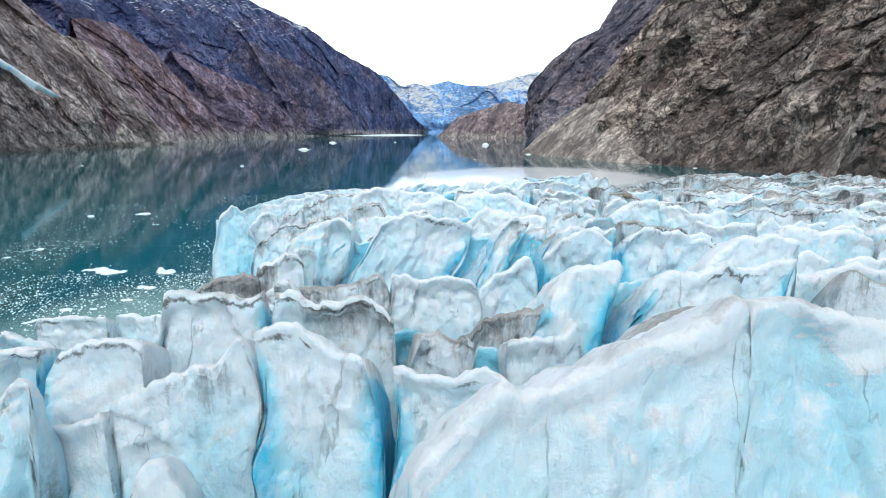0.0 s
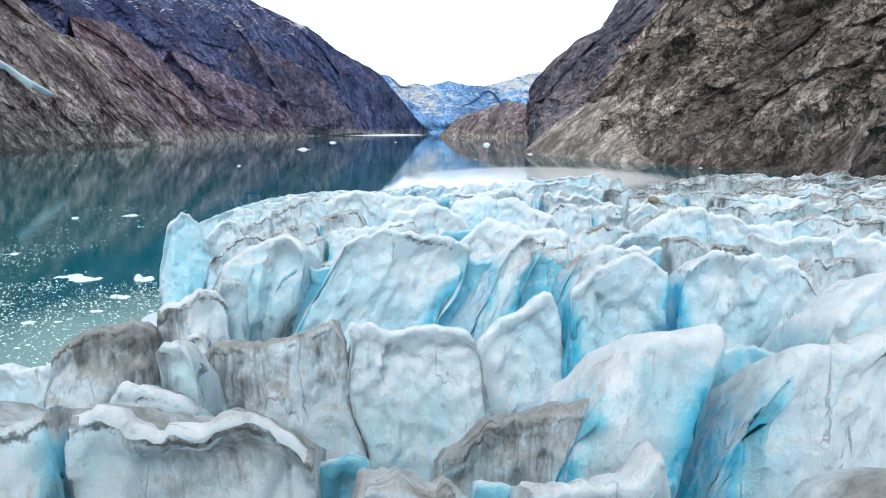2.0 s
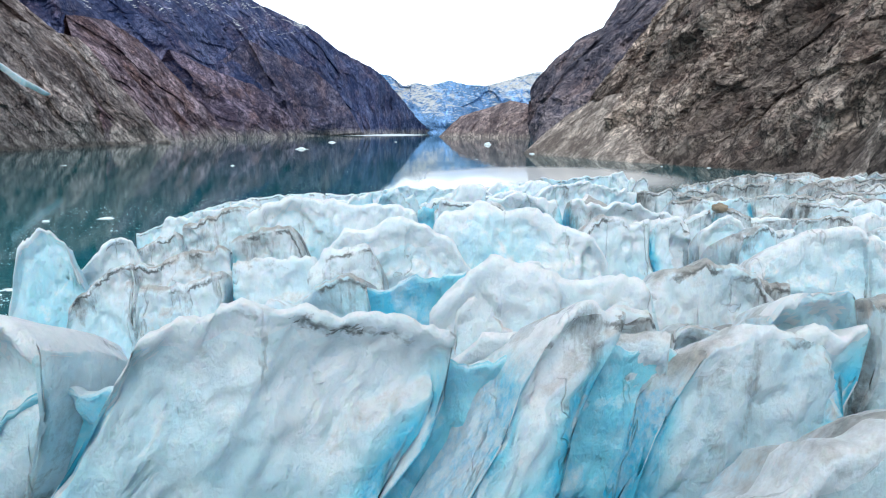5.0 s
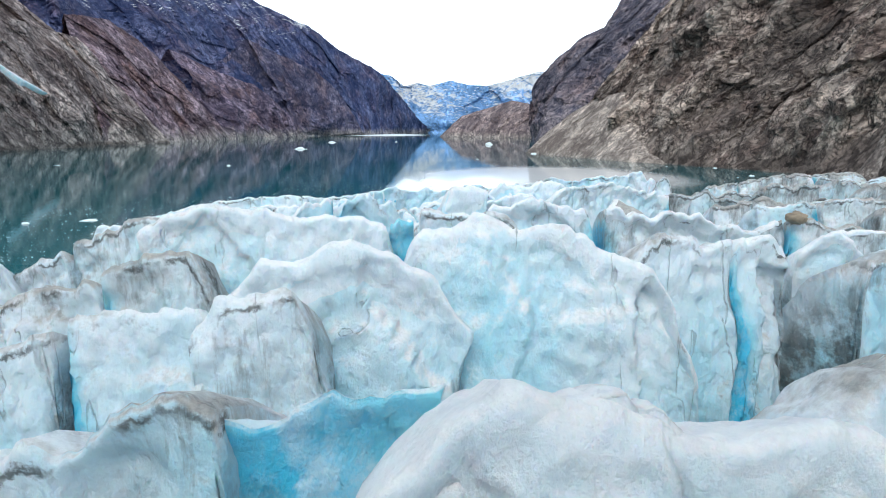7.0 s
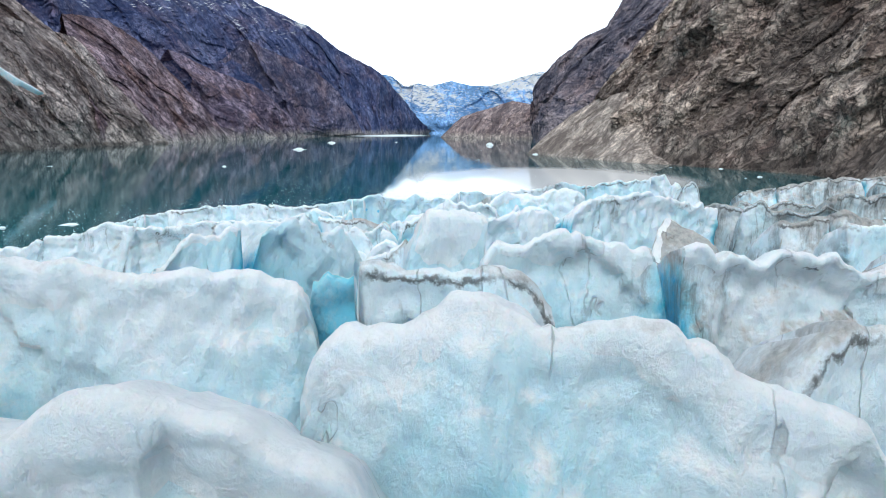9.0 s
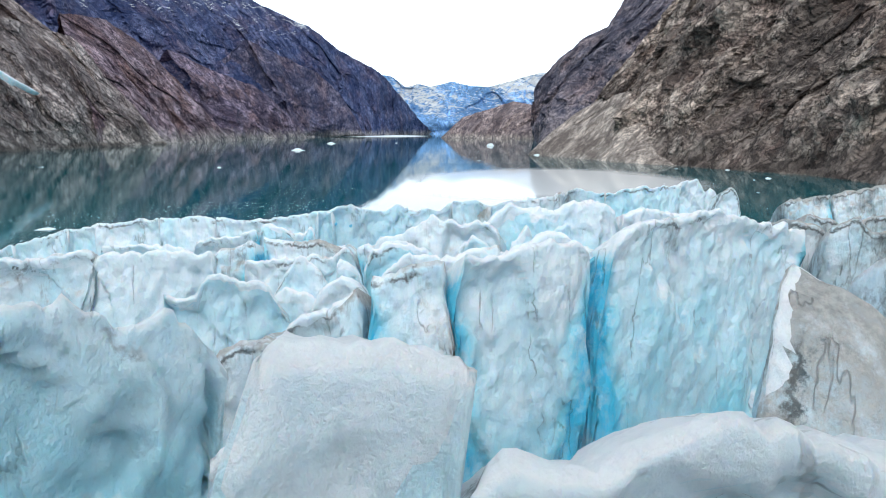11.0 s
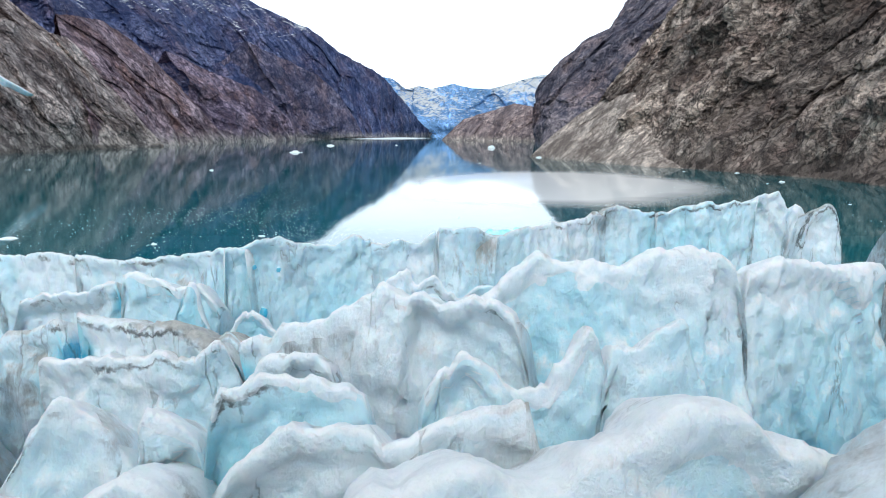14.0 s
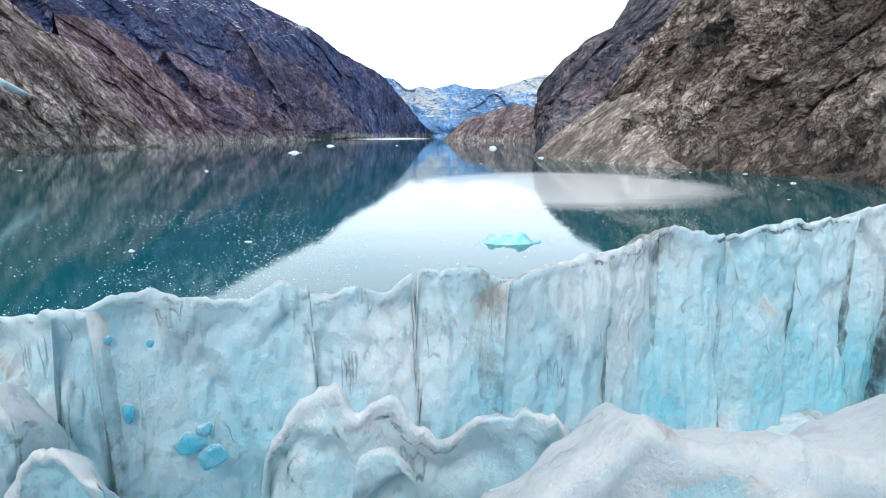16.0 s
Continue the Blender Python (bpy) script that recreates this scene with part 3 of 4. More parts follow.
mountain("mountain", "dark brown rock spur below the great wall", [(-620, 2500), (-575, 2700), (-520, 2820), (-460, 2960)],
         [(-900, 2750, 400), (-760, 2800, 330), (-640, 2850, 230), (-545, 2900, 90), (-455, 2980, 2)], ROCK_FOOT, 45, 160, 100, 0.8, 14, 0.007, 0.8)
mountain("mountain", "pale smooth rock buttress beside the ice", [(412, 136), (325, 286), (290, 386), (278, 431)],
         [(500, 386, 303), (381, 426, 184), (337, 435, 113), (316, 436, 70), (300, 436, 35), (289, 436, 15), (278, 436, -5)], ROCK_PALE, 7, 200, 110, 0.9, 15, 0.02, 0.9)

mountain("mountain", "brown rock spur with pale slabs and scree at the waterline", [(-581, 677), (-676, 931), (-676, 1073), (-680, 1267), (-652, 1474)],
         [(-721, 889, 235), (-813, 1166, 239), (-809, 1252, 235), (-800, 1398, 229), (-780, 1432, 189), (-757, 1464, 138), (-708, 1474, 73), (-663, 1485, 15), (-652, 1480, 1)], ROCK_LEFT, 30, 340, 150, 0.85, 21, 0.012, 0.9)
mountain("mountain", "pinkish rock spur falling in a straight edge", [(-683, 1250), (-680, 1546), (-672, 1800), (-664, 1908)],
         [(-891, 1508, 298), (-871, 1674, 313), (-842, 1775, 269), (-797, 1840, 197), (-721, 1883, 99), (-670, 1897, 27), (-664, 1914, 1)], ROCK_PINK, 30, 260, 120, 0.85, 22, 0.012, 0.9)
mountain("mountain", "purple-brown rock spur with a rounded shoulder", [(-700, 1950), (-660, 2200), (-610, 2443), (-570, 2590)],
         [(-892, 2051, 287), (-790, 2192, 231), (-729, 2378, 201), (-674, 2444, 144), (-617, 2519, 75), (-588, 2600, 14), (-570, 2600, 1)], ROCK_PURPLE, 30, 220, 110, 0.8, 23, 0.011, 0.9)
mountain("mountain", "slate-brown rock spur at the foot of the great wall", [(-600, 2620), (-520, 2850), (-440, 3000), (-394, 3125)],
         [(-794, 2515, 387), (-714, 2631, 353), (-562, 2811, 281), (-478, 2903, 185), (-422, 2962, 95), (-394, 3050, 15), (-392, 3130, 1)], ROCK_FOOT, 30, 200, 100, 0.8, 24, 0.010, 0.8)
mountain("mountain", "pale polished rock slabs at the cliff's foot", [(245, 600), (201, 662), (177, 745), (148, 818), (123, 887)],
         [(300, 740, 30), (258, 770, 62), (232, 815, 80), (217, 876, 76), (186, 898, 55), (155, 906, 30), (123, 895, 1)], ROCK_PALE, 7, 220, 120, 0.9, 25, 0.025, 0.9)


# ---- glacier body ----
EDGE = np.array([(-60, 60), (-30, 119), (-5, 112.6), (5, 117), (10, 117.5), (18, 125.5), (35, 131), (39, 117), (44, 116), (52, 127), (70, 131), (88, 138), (150, 150)], float)


def floor_level(x, y):
    """Height of the crevasse bottoms."""
    return 20.0 - np.clip(y - 85, 0, 40) * 0.10 + np.clip(x - 30, 0, 30) * 0.22 + np.clip(x - 100, 0, 200) * 0.1


def glacier_body():
    """The mass of ice under the seracs, with its cliff down to the water."""
    u = np.linspace(-26, 260, 200)
    v = np.linspace(0, 1, 130)
    far = np.interp(u, EDGE[:, 0], EDGE[:, 1])
    x = np.repeat(u[None], len(v), 0)
    y = -70 + (far[None] + 70) * v[:, None]
    x = x + np.clip((38 - y) / 30, 0, 1) * np.clip(-(x - 10) / 36, 0, 1) * 8
    z = floor_level(x, y) + 1.2 * fbm(np.stack([x, y, 0 * x], -1), 0.11, 4, 3)
    p = np.stack([x, y, z], -1)
    low = np.array([0, 0, -2.0])

    def skirt(row, shift):
        return np.stack([row + np.array([*shift, 0]) * k * 0.15 + (low - row) * np.array([0, 0, 1]) * k for k in (1.0, 0.7, 0.35, 0.05)])

    p = np.concatenate([skirt(p[0], (0, -1)), p, skirt(p[-1], (0, 8))[::-1]])
    left = np.stack([skirt(p[:, 0], (-8, 0))[k] for k in range(4)], 1)
    p = np.concatenate([left, p], 1)
    d = np.full(p.shape[:2], 6.0)
    return new("ground", grid_mesh("ground", p, ICE["wall"], {"depth": d, "fresh_glow": 0 * d}))


tagged(glacier_body(), "crevassed glacier ice under the seracs", "glacier", kind="structure")

STYLE = {
    "clean": (0.12, 0.08, 1.2, 0.45, "pale blue-white ice serac with sheer faces"),
    "snow": (0.24, 0.16, 2.0, 0.60, "rounded ice serac capped with white snow"),
    "dirty": (0.18, 0.12, 1.5, 0.55, "ice serac streaked with grey rock dust"),
    "dark": (0.40, 0.25, 1.5, 0.60, "low ice block covered in black rubble"),
    "blue": (0.08, 0.10, 0.5, 0.35, "fractured clear blue ice serac"),
    "moraine": (0.15, 0.12, 1.6, 0.6, "ice cliff with black moraine rubble on top"),
    "deep": (0.08, 0.04, 0.6, 0.3, "clear deep-blue ice inside a crevasse"),
    "wall": (0.10, 0.05, 2.0, 0.12, "tall vertical ice wall of the calving front"),
}
dice = random.Random(3)


def ice_block(parent, style, a, t, front, u0, u1, crest_at, base, step, seed, lean, slit):
    """One block of a serac, split from its neighbours by narrow crevasses."""
    round_f, lean_f, round_b, lean_b, _ = STYLE[style]
    end = min(0.24, (u1 - u0) * 0.2)
    nu = max(8, int((u1 - u0) / step) + 2)
    u = np.linspace(u0, u1, nu)
    u = np.sort(np.r_[u, u0 + end * np.array([0.12, 0.3, 0.6]), u1 - end * np.array([0.12, 0.3, 0.6])])
    line = np.stack([a[0] + t[0] * u, a[1] + t[1] * u, 0 * u], -1)
    jag = {"snow": 0.15, "blue": 0.34, "wall": 0.13}.get(style, 0.22)
    chip = np.floor(fbm(line, 1.1, 2, 55) * 2.5) / 2.5
    crest = crest_at(u) + fbm(line, 0.9, 5, 40, 0.6) * jag + chip * jag * 0.3
    edge = np.clip(np.minimum(u - u0, u1 - u) / end, 0, 1)
    h = (crest - base) * edge**0.13 * (1 - 0.02 * (1 - edge))
    nf, nb = int(6.0 / step), int(2.8 / step)
    s = np.r_[-np.linspace(1, 0, nf) ** 1.7, np.linspace(0, 1, nb + 1)[1:] ** 1.7][:, None]
    d = np.abs(s) * h[None]
    tall = base + h[None] - d
    d_top = np.maximum(crest[None] - tall, 0)
    off = np.where(s < 0, round_f * (1 - np.exp(-d / (round_f * 0.8))) + lean_f * d, -(round_b * (1 - np.exp(-d / (round_b * 0.45))) + lean_b * d))
    p = np.zeros((*d.shape, 3))
    su = lean * np.minimum(d_top, 9.0)
    p[..., 0] = line[None, :, 0] + front[0] * off + t[0] * su
    p[..., 1] = line[None, :, 1] + front[1] * off + t[1] * su
    p[..., 2] = tall
    fluted = p * np.array([1, 1, 0.2])
    q = p + seed * 3.7
    amp = np.clip(d / 1.0, 0.15, 1) * np.where(s < 0, 1, 0.6)
    fu, fv = u[None] + su * 0.6 + seed * 3.7, 0.62 * tall + 0.25 * u[None]
    planes = 0.50 * facets(fu, fv, 0.24, 71) + 0.16 * facets(fu + 9, fv, 0.62, 72) + 0.045 * facets(fu, fv + 5, 1.7, 73)
    dents = np.abs(fbm(q, 0.9, 3, 23))
    push = {"snow": 0.85, "blue": 1.3}.get(style, 1.0) * planes - 0.25 + 0.26 * fbm(fluted, 0.45, 3, 7) - 0.22 * dents + 0.07 * fbm(q, 2.4, 3, 29)
    sway = (0.12 * fbm(q, 0.8, 3, 33) + 0.30 * fbm(p, 0.33, 2, 35) * np.clip(d_top / 1.5, 0, 1)) * (style != "wall")
    p[..., 0] += front[0] * push * amp + t[0] * sway
    p[..., 1] += front[1] * push * amp + t[1] * sway
    p[..., 2] += (0.16 if style != 'snow' else 0.10) * fbm(p, 0.8, 4, 31) * np.clip(1.4 - d, 0, 1)
    # Bluer towards open slits: fracture ice plus a painted glow of transmitted light.
    to_end = np.minimum(np.where(slit[0], u - u0, 99), np.where(slit[1], u1 - u, 99))[None]
    fresh_glow = np.exp(-((to_end / (0.30 + 0.12 * d_top)) ** 2)) * np.clip(d_top / 1.2, 0, 1)
    joint = np.exp(-((np.minimum(u - u0, u1 - u)[None] / 0.13) ** 2)) * (d_top > 0.15) * (1 - fresh_glow)
    me = grid_mesh("block", p, ICE[style], {"depth": d_top, "fresh_glow": fresh_glow, "joint": joint})
    ob = new("block", me)
    ob.parent = parent
    if style in ("snow", "clean", "dirty", "blue") and dice.random() < {"dirty": 0.2, "blue": 0.8}.get(style, 1.0):
        reach = {"snow": 1.1, "clean": 0.55}.get(style, 0.3)
        rows = np.where(np.median(d_top, axis=1) < reach * 2.2)[0]
        if len(rows) > 4:
            cols = np.where(edge >= 1)[0]
            inner = np.clip((np.minimum(u - u0, u1 - u) - end) / 0.2 - 1, -1, 0)[cols]
            top, dd = p[np.ix_(rows, cols)], d_top[np.ix_(rows, cols)]
            cover = np.minimum(np.clip((reach * (0.75 + 0.9 * fbm(top, 0.55, 3, 61)) - dd) / 0.6, -1, 1), 1 + 2 * inner[None])
            cap = top.copy()
            cap[..., 2] += 0.07 * cover
            cap[..., :2] += front * (np.where(s[rows] < 0, 0.06, -0.06) * cover)[..., None]
            me = grid_mesh("snow_cap", cap, ICE["crust"], {"depth": dd, "fresh_glow": 0 * dd})
            snow_cap = new("snow_cap", me)
            snow_cap.parent = parent
            snow_cap["label"] = "white weathered snow crust"
    return ob


def serac(style, x0, y0, x1, y1, heights, drop=6, step=0.14, lean=None, width=None, slit=0.0):
    """A ridge of glacier ice from (x0, y0) to (x1, y1), with crest heights at even steps, cracked across into blocks."""
    dice.seed(round(x0 * 71 + y0 * 37 + x1 * 13))
    a, b = np.array([x0, y0], float), np.array([x1, y1], float)
    length = float(np.linalg.norm(b - a))
    t = (b - a) / length
    front = np.array([t[1], -t[0]])
    base = -1.5 if style == "wall" else float(min(floor_level(x0, y0), floor_level(x1, y1))) - 1.5
    knots = np.linspace(0, length, len(heights))

    def crest_at(u):
        w = np.array([-0.25, -0.12, 0, 0.12, 0.25]) * (0.35 if style == "blue" else 0.55)
        return np.mean([np.interp(u + k, knots, heights) for k in w], axis=0)

    parent = new("ice_wall" if style == "wall" else "ice_serac")
    tagged(parent, STYLE[style][4], "ice wall" if style == "wall" else "serac", "seracs of the glacier")
    typical = width or {"snow": 7.0, "wall": 5.0, "blue": 4.0}.get(style, 5.2)
    n = max(1, round(length / typical))
    cuts = [length * k / n + (dice.uniform(-0.25, 0.25) * length / n if 0 < k < n else 0) for k in range(n + 1)]
    tilt = dice.uniform(-0.16, 0.16) * (style != "wall") if lean is None else lean
    spare = -0.7 if style == "wall" else 0.03 if lean is not None else -0.1
    for k in range(n):
        gap = slit or (dice.uniform(0.10, 0.28) if style not in ("snow", "wall") and dice.random() < 0.4 else dice.uniform(-0.25, -0.1))
        shift = front * (dice.uniform(-0.35, 0.35) if style != "wall" else dice.uniform(-0.12, 0.12))
        rise = dice.uniform(-0.07, 0.07)
        ice_block(parent, style, a + shift, t, front, cuts[k] + (gap if k else spare), cuts[k + 1] - (gap if k < n - 1 else spare),
                  lambda u: crest_at(u) + rise, base, step, dice.uniform(0, 40), tilt + dice.uniform(-0.04, 0.04) * (style != "wall"),
                  (gap > 0 and (k > 0 or slit > 0), gap > 0 and (k < n - 1 or slit > 0)))
    return parent


serac('clean', -16.8, 18.8, 2.8, 17.7, (26.3, 27.1, 27.8, 28.5, 29.0, 29.4, 29.8, 30.3, 30.7, 31.2, 31.5, 31.7, 32.5, 32.7, 32.9, 32.7, 32.2, 31.8, 31.7, 31.6, 31.6, 31.7, 31.7, 30.7), 7)
serac('snow', -0.7, 11.5, 13.4, 14.5, (31.3, 32.1, 32.7, 33.2, 33.2, 33.4, 33.7, 34.0, 34.2, 34.4, 34.6, 34.9, 35.1, 35.2, 35.0, 34.8, 34.4, 34.2, 34.1, 33.9, 33.8), 6)
serac('dirty', -19.1, 21.0, -10.4, 20.0, (30.8, 31.1, 31.3, 31.3, 31.2, 31.4, 31.6, 31.6, 31.6), 6)
serac('dirty', -10.5, 21.0, -1.7, 22.0, (33.1, 33.0, 33.0, 33.0, 33.1, 33.1, 33.0, 33.0, 33.0, 33.0, 32.9, 32.9, 32.7, 32.6, 32.6, 32.6, 32.4, 31.8), 7)
serac('dirty', -0.9, 22.2, 1.6, 22.6, (30.9, 31.3, 31.3, 31.3, 31.3, 31.2, 31.2, 31.2, 31.2, 31.1, 30.9), 7)
serac('clean', 2.5, 22.6, 5.7, 23.0, (30.9, 30.9, 30.9, 31.0, 31.0, 31.0, 31.1, 31.5, 31.9), 7)
serac('dirty', 0.6, 26.0, 6.4, 26.0, (28.9, 29.8, 30.5, 30.8, 31.0, 31.2, 31.3, 31.3, 31.3), 5)
serac('snow', 4.9, 25.8, 8.6, 26.0, (31.9, 32.3, 32.7, 33.0, 33.1, 33.2, 33.3, 33.2, 33.2, 33.0, 32.2), 8, lean=-0.35, width=9, slit=0.04)
serac('clean', 9.3, 25.3, 16.7, 26.5, (32.8, 32.9, 32.9, 32.9, 33.0, 33.1, 33.1, 33.1, 33.2, 33.2, 33.2), 8, lean=-0.4, width=9, slit=0.04)
serac('dirty', 5.5, 17.0, 9.9, 19.0, (32.1, 32.5, 32.9, 33.2, 33.3, 33.5, 33.6), 5)
serac('snow', 14.0, 30.3, 19.5, 31.0, (32.3, 32.7, 33.1, 33.5, 33.5, 33.5, 33.4, 33.3, 33.2), 6)
serac('dirty', -8.7, 32.5, -3.2, 33.2, (29.2, 30.0, 30.1, 30.0, 30.1, 30.3, 30.5, 30.7), 6, width=9)
serac('clean', -3.1, 33.3, 2.5, 34.0, (30.7, 30.7, 30.6, 30.5, 30.5, 30.4, 29.6), 6, width=9)
serac('clean', -9.7, 28.0, -6.6, 28.2, (29.8, 30.6, 30.6, 30.6, 30.3, 29.4), 5)
serac('clean', -8.8, 30.0, -7.2, 30.0, (30.9, 31.5, 31.5, 31.1, 30.0), 5)
serac('dark', -14.6, 32.8, -10.5, 34.0, (29.3, 30.1, 30.4, 30.5, 30.6, 30.7, 30.7, 30.7, 30.0), 4)
serac('clean', -10.8, 34.5, -8.9, 34.5, (29.2, 29.5, 29.7, 29.8, 29.8, 29.8, 28.9), 4)
serac('clean', 2.2, 36.0, 6.1, 37.0, (27.8, 29.3, 30.0, 30.3, 30.6, 30.8, 31.1, 31.3, 31.0), 6)
serac('clean', 6.4, 36.6, 11.3, 37.2, (30.9, 31.5, 32.0, 32.4, 32.6, 32.7, 32.6, 32.3, 32.1), 8, lean=0.05, width=9, slit=0.04)
serac('clean', 11.9, 37.4, 19.6, 39.0, (32.0, 32.5, 32.5, 32.5, 32.5, 32.2, 31.9, 31.4, 30.1), 7, lean=0.08, width=9, slit=0.04)
serac('dirty', -11.2, 34.5, -8.1, 35.5, (30.5, 30.8, 31.0, 31.3, 31.5, 31.7, 31.9, 31.9, 31.9, 31.5, 30.9), 6)
serac('dirty', -9.5, 36.5, -7.8, 37.0, (31.1, 31.4, 31.8, 31.9, 32.0, 31.9, 31.2), 6)
serac('snow', -10.9, 41.0, -5.8, 39.8, (31.1, 31.4, 31.8, 32.1, 32.4, 32.7, 32.9, 32.9, 32.8, 32.5, 31.9), 9, lean=-0.4, width=9)
serac('clean', -4.7, 39.8, 2.9, 41.5, (31.5, 32.4, 32.7, 32.9, 33.0, 33.1, 33.2, 33.2, 33.1, 32.9, 32.7, 32.6, 32.5, 32.4, 32.3, 32.1), 9, lean=-0.6, width=30, slit=0.1)
serac('clean', 4.4, 41.6, 6.9, 42.8, (32.0, 32.5, 32.5, 32.6, 32.6, 32.6, 32.6, 32.4, 32.1), 9, lean=-0.6, width=30, slit=0.1)
serac('clean', 8.2, 42.2, 13.6, 43.5, (31.7, 31.9, 31.9, 31.9, 31.9, 31.9, 31.7, 31.5, 31.3), 8, lean=-0.35, width=30, slit=0.1)
serac('clean', 12.9, 39.2, 19.1, 40.0, (31.4, 32.0, 32.3, 32.3, 32.1, 32.0, 31.8), 7)
serac('clean', 2.4, 46.9, 8.8, 47.5, (31.0, 31.5, 32.0, 32.6, 32.6, 32.4, 32.1, 31.9, 31.8, 31.7, 31.6), 5)
serac('dirty', 9.3, 49.0, 14.9, 49.5, (31.2, 31.8, 32.1, 32.1, 32.1, 31.9, 31.7, 31.2, 30.6), 4)
serac('clean', 10.7, 44.0, 13.5, 44.3, (31.8, 32.1, 32.4, 32.7, 32.8, 32.8, 32.1), 5)
serac('dirty', 13.9, 45.0, 19.8, 46.0, (32.3, 32.3, 31.8, 31.5, 31.4, 31.4, 31.3), 5)
serac('snow', 15.4, 54.0, 26.3, 53.0, (30.9, 31.6, 32.2, 32.5, 32.8, 32.4, 32.0, 31.6, 31.5, 31.6, 31.6), 5)
serac('dirty', -7.3, 49.5, -0.3, 48.2, (29.4, 29.7, 30.1, 30.3, 30.5, 30.8, 31.1, 31.4, 31.6, 31.8, 31.8), 7)
serac('deep', -0.9, 48.5, 3.3, 48.7, (31.4, 31.6, 31.6, 31.5, 31.6, 31.7, 31.8, 31.9, 31.8), 8, lean=-0.3, width=9)
serac('snow', 1.6, 46.3, 8.9, 47.0, (30.9, 31.3, 31.7, 32.1, 32.5, 32.8, 33.0, 32.9, 32.7, 32.4, 32.3, 32.2, 32.2, 32.2, 32.2, 32.2, 32.2, 32.1, 31.7), 7)
serac('snow', 1.8, 45.5, 8.1, 43.0, (29.7, 30.0, 30.2, 30.6, 31.0, 31.1, 31.3, 31.5, 31.5, 31.5, 31.6, 31.6, 31.5, 31.5, 31.6, 31.7, 31.7, 31.8), 6)
serac('dirty', 5.9, 45.0, 8.4, 45.0, (31.0, 31.2, 31.5, 31.6, 31.8, 31.9, 31.9, 31.7, 31.4), 5)
serac('dirty', 9.1, 46.0, 11.3, 46.0, (30.6, 31.2, 31.2, 31.2, 31.2, 31.2, 31.2), 5)
serac('dirty', 11.2, 52.0, 16.4, 52.0, (30.2, 31.1, 31.3, 31.5, 31.3, 31.2, 31.0, 30.8, 30.6), 5)
serac('dirty', -12.9, 57.0, -3.8, 56.0, (29.0, 29.3, 29.6, 29.9, 30.1, 30.4, 30.7, 30.9, 31.0), 6)
serac('dirty', -4.4, 56.0, -1.1, 56.0, (29.7, 30.5, 30.9, 31.2, 31.3, 31.4, 31.4, 31.3, 31.1), 6)
serac('snow', -4.2, 58.3, 4.1, 58.6, (30.5, 30.8, 31.1, 31.5, 31.9, 31.9, 31.8, 31.8, 31.9, 32.2, 32.3, 32.4, 32.2, 32.1, 32.0, 31.7, 31.5, 31.3, 31.2, 30.4, 29.8, 29.3), 7, width=12)
serac('snow', 1.5, 60.8, 12.4, 59.9, (30.9, 31.9, 32.4, 32.5, 32.5, 32.8, 33.0, 33.0, 32.8, 32.6, 32.4, 32.4, 32.5, 32.5, 32.5, 32.4, 32.2, 31.7, 31.5, 31.4, 31.4, 31.3, 31.0, 30.2, 29.3, 28.3, 27.2, 26.1), 8, width=14)
serac('dirty', 9.8, 62.0, 17.4, 64.0, (30.7, 31.6, 31.9, 31.8, 31.6, 31.4, 31.5, 31.6, 31.4, 31.2, 30.9), 8)
serac('clean', 18.6, 66.0, 22.0, 66.0, (30.5, 30.8, 31.1, 31.2, 31.2, 30.5, 29.6), 7)
serac('dirty', 19.6, 62.0, 27.9, 66.0, (30.7, 31.0, 30.8, 30.6, 30.3, 30.1), 6)
serac('snow', -9.7, 64.0, 0.7, 66.0, (31.5, 31.9, 32.3, 32.5, 32.7, 32.8, 32.8, 32.7, 32.6, 32.5, 32.3, 32.1, 32.0, 32.0, 32.0, 32.1, 32.1, 31.6), 8, width=9)
serac('blue', -4.9, 69.0, 0.9, 75.0, (31.4, 31.7, 31.9, 31.9, 31.9, 32.0, 32.1, 32.1, 32.0, 31.9, 31.8, 31.8, 31.3, 30.0), 7)
serac('dirty', 1.9, 64.3, 6.5, 64.6, (32.7, 32.8, 32.6, 32.5, 32.4, 32.4, 32.5, 32.6, 32.4, 32.3, 31.8, 31.3), 7)
serac('clean', 4.8, 68.5, 19.3, 70.0, (31.6, 32.3, 32.6, 32.5, 32.4, 32.3, 32.2, 32.1, 32.0, 31.9, 31.7, 31.6, 31.5, 31.3, 31.2, 31.0, 30.8, 30.6), 8, width=7)
serac('clean', -27.6, 91.0, -5.8, 92.0, (27.3, 27.6, 28.0, 28.4, 28.9, 28.7, 28.9, 29.2, 29.3, 29.3, 28.9), 6, lean=-0.3)
serac('dirty', -6.5, 90.7, -2.9, 91.0, (25.2, 26.6, 27.5, 28.0, 28.0, 27.4, 26.0), 6, width=9)
serac('snow', 3.0, 69.0, 5.3, 69.0, (32.7, 32.8, 32.9, 32.9, 32.9, 33.0, 33.1, 33.0, 32.9, 32.8, 32.8, 32.8), 6)
serac('snow', 0.9, 73.5, 5.2, 73.8, (29.2, 29.6, 29.9, 30.2, 30.4, 30.5, 30.4, 30.1, 29.6), 6)
serac('dirty', 15.8, 81.4, 12.9, 77.4, (30.2, 31.1, 31.3, 30.8, 29.8, 28.6, 27.2, 25.8), 6, width=9)
serac('dirty', -4.6, 80.2, 2.1, 81.0, (26.2, 26.9, 27.6, 28.2, 28.6, 28.9, 29.0, 28.9, 28.6, 27.8), 6, width=9)
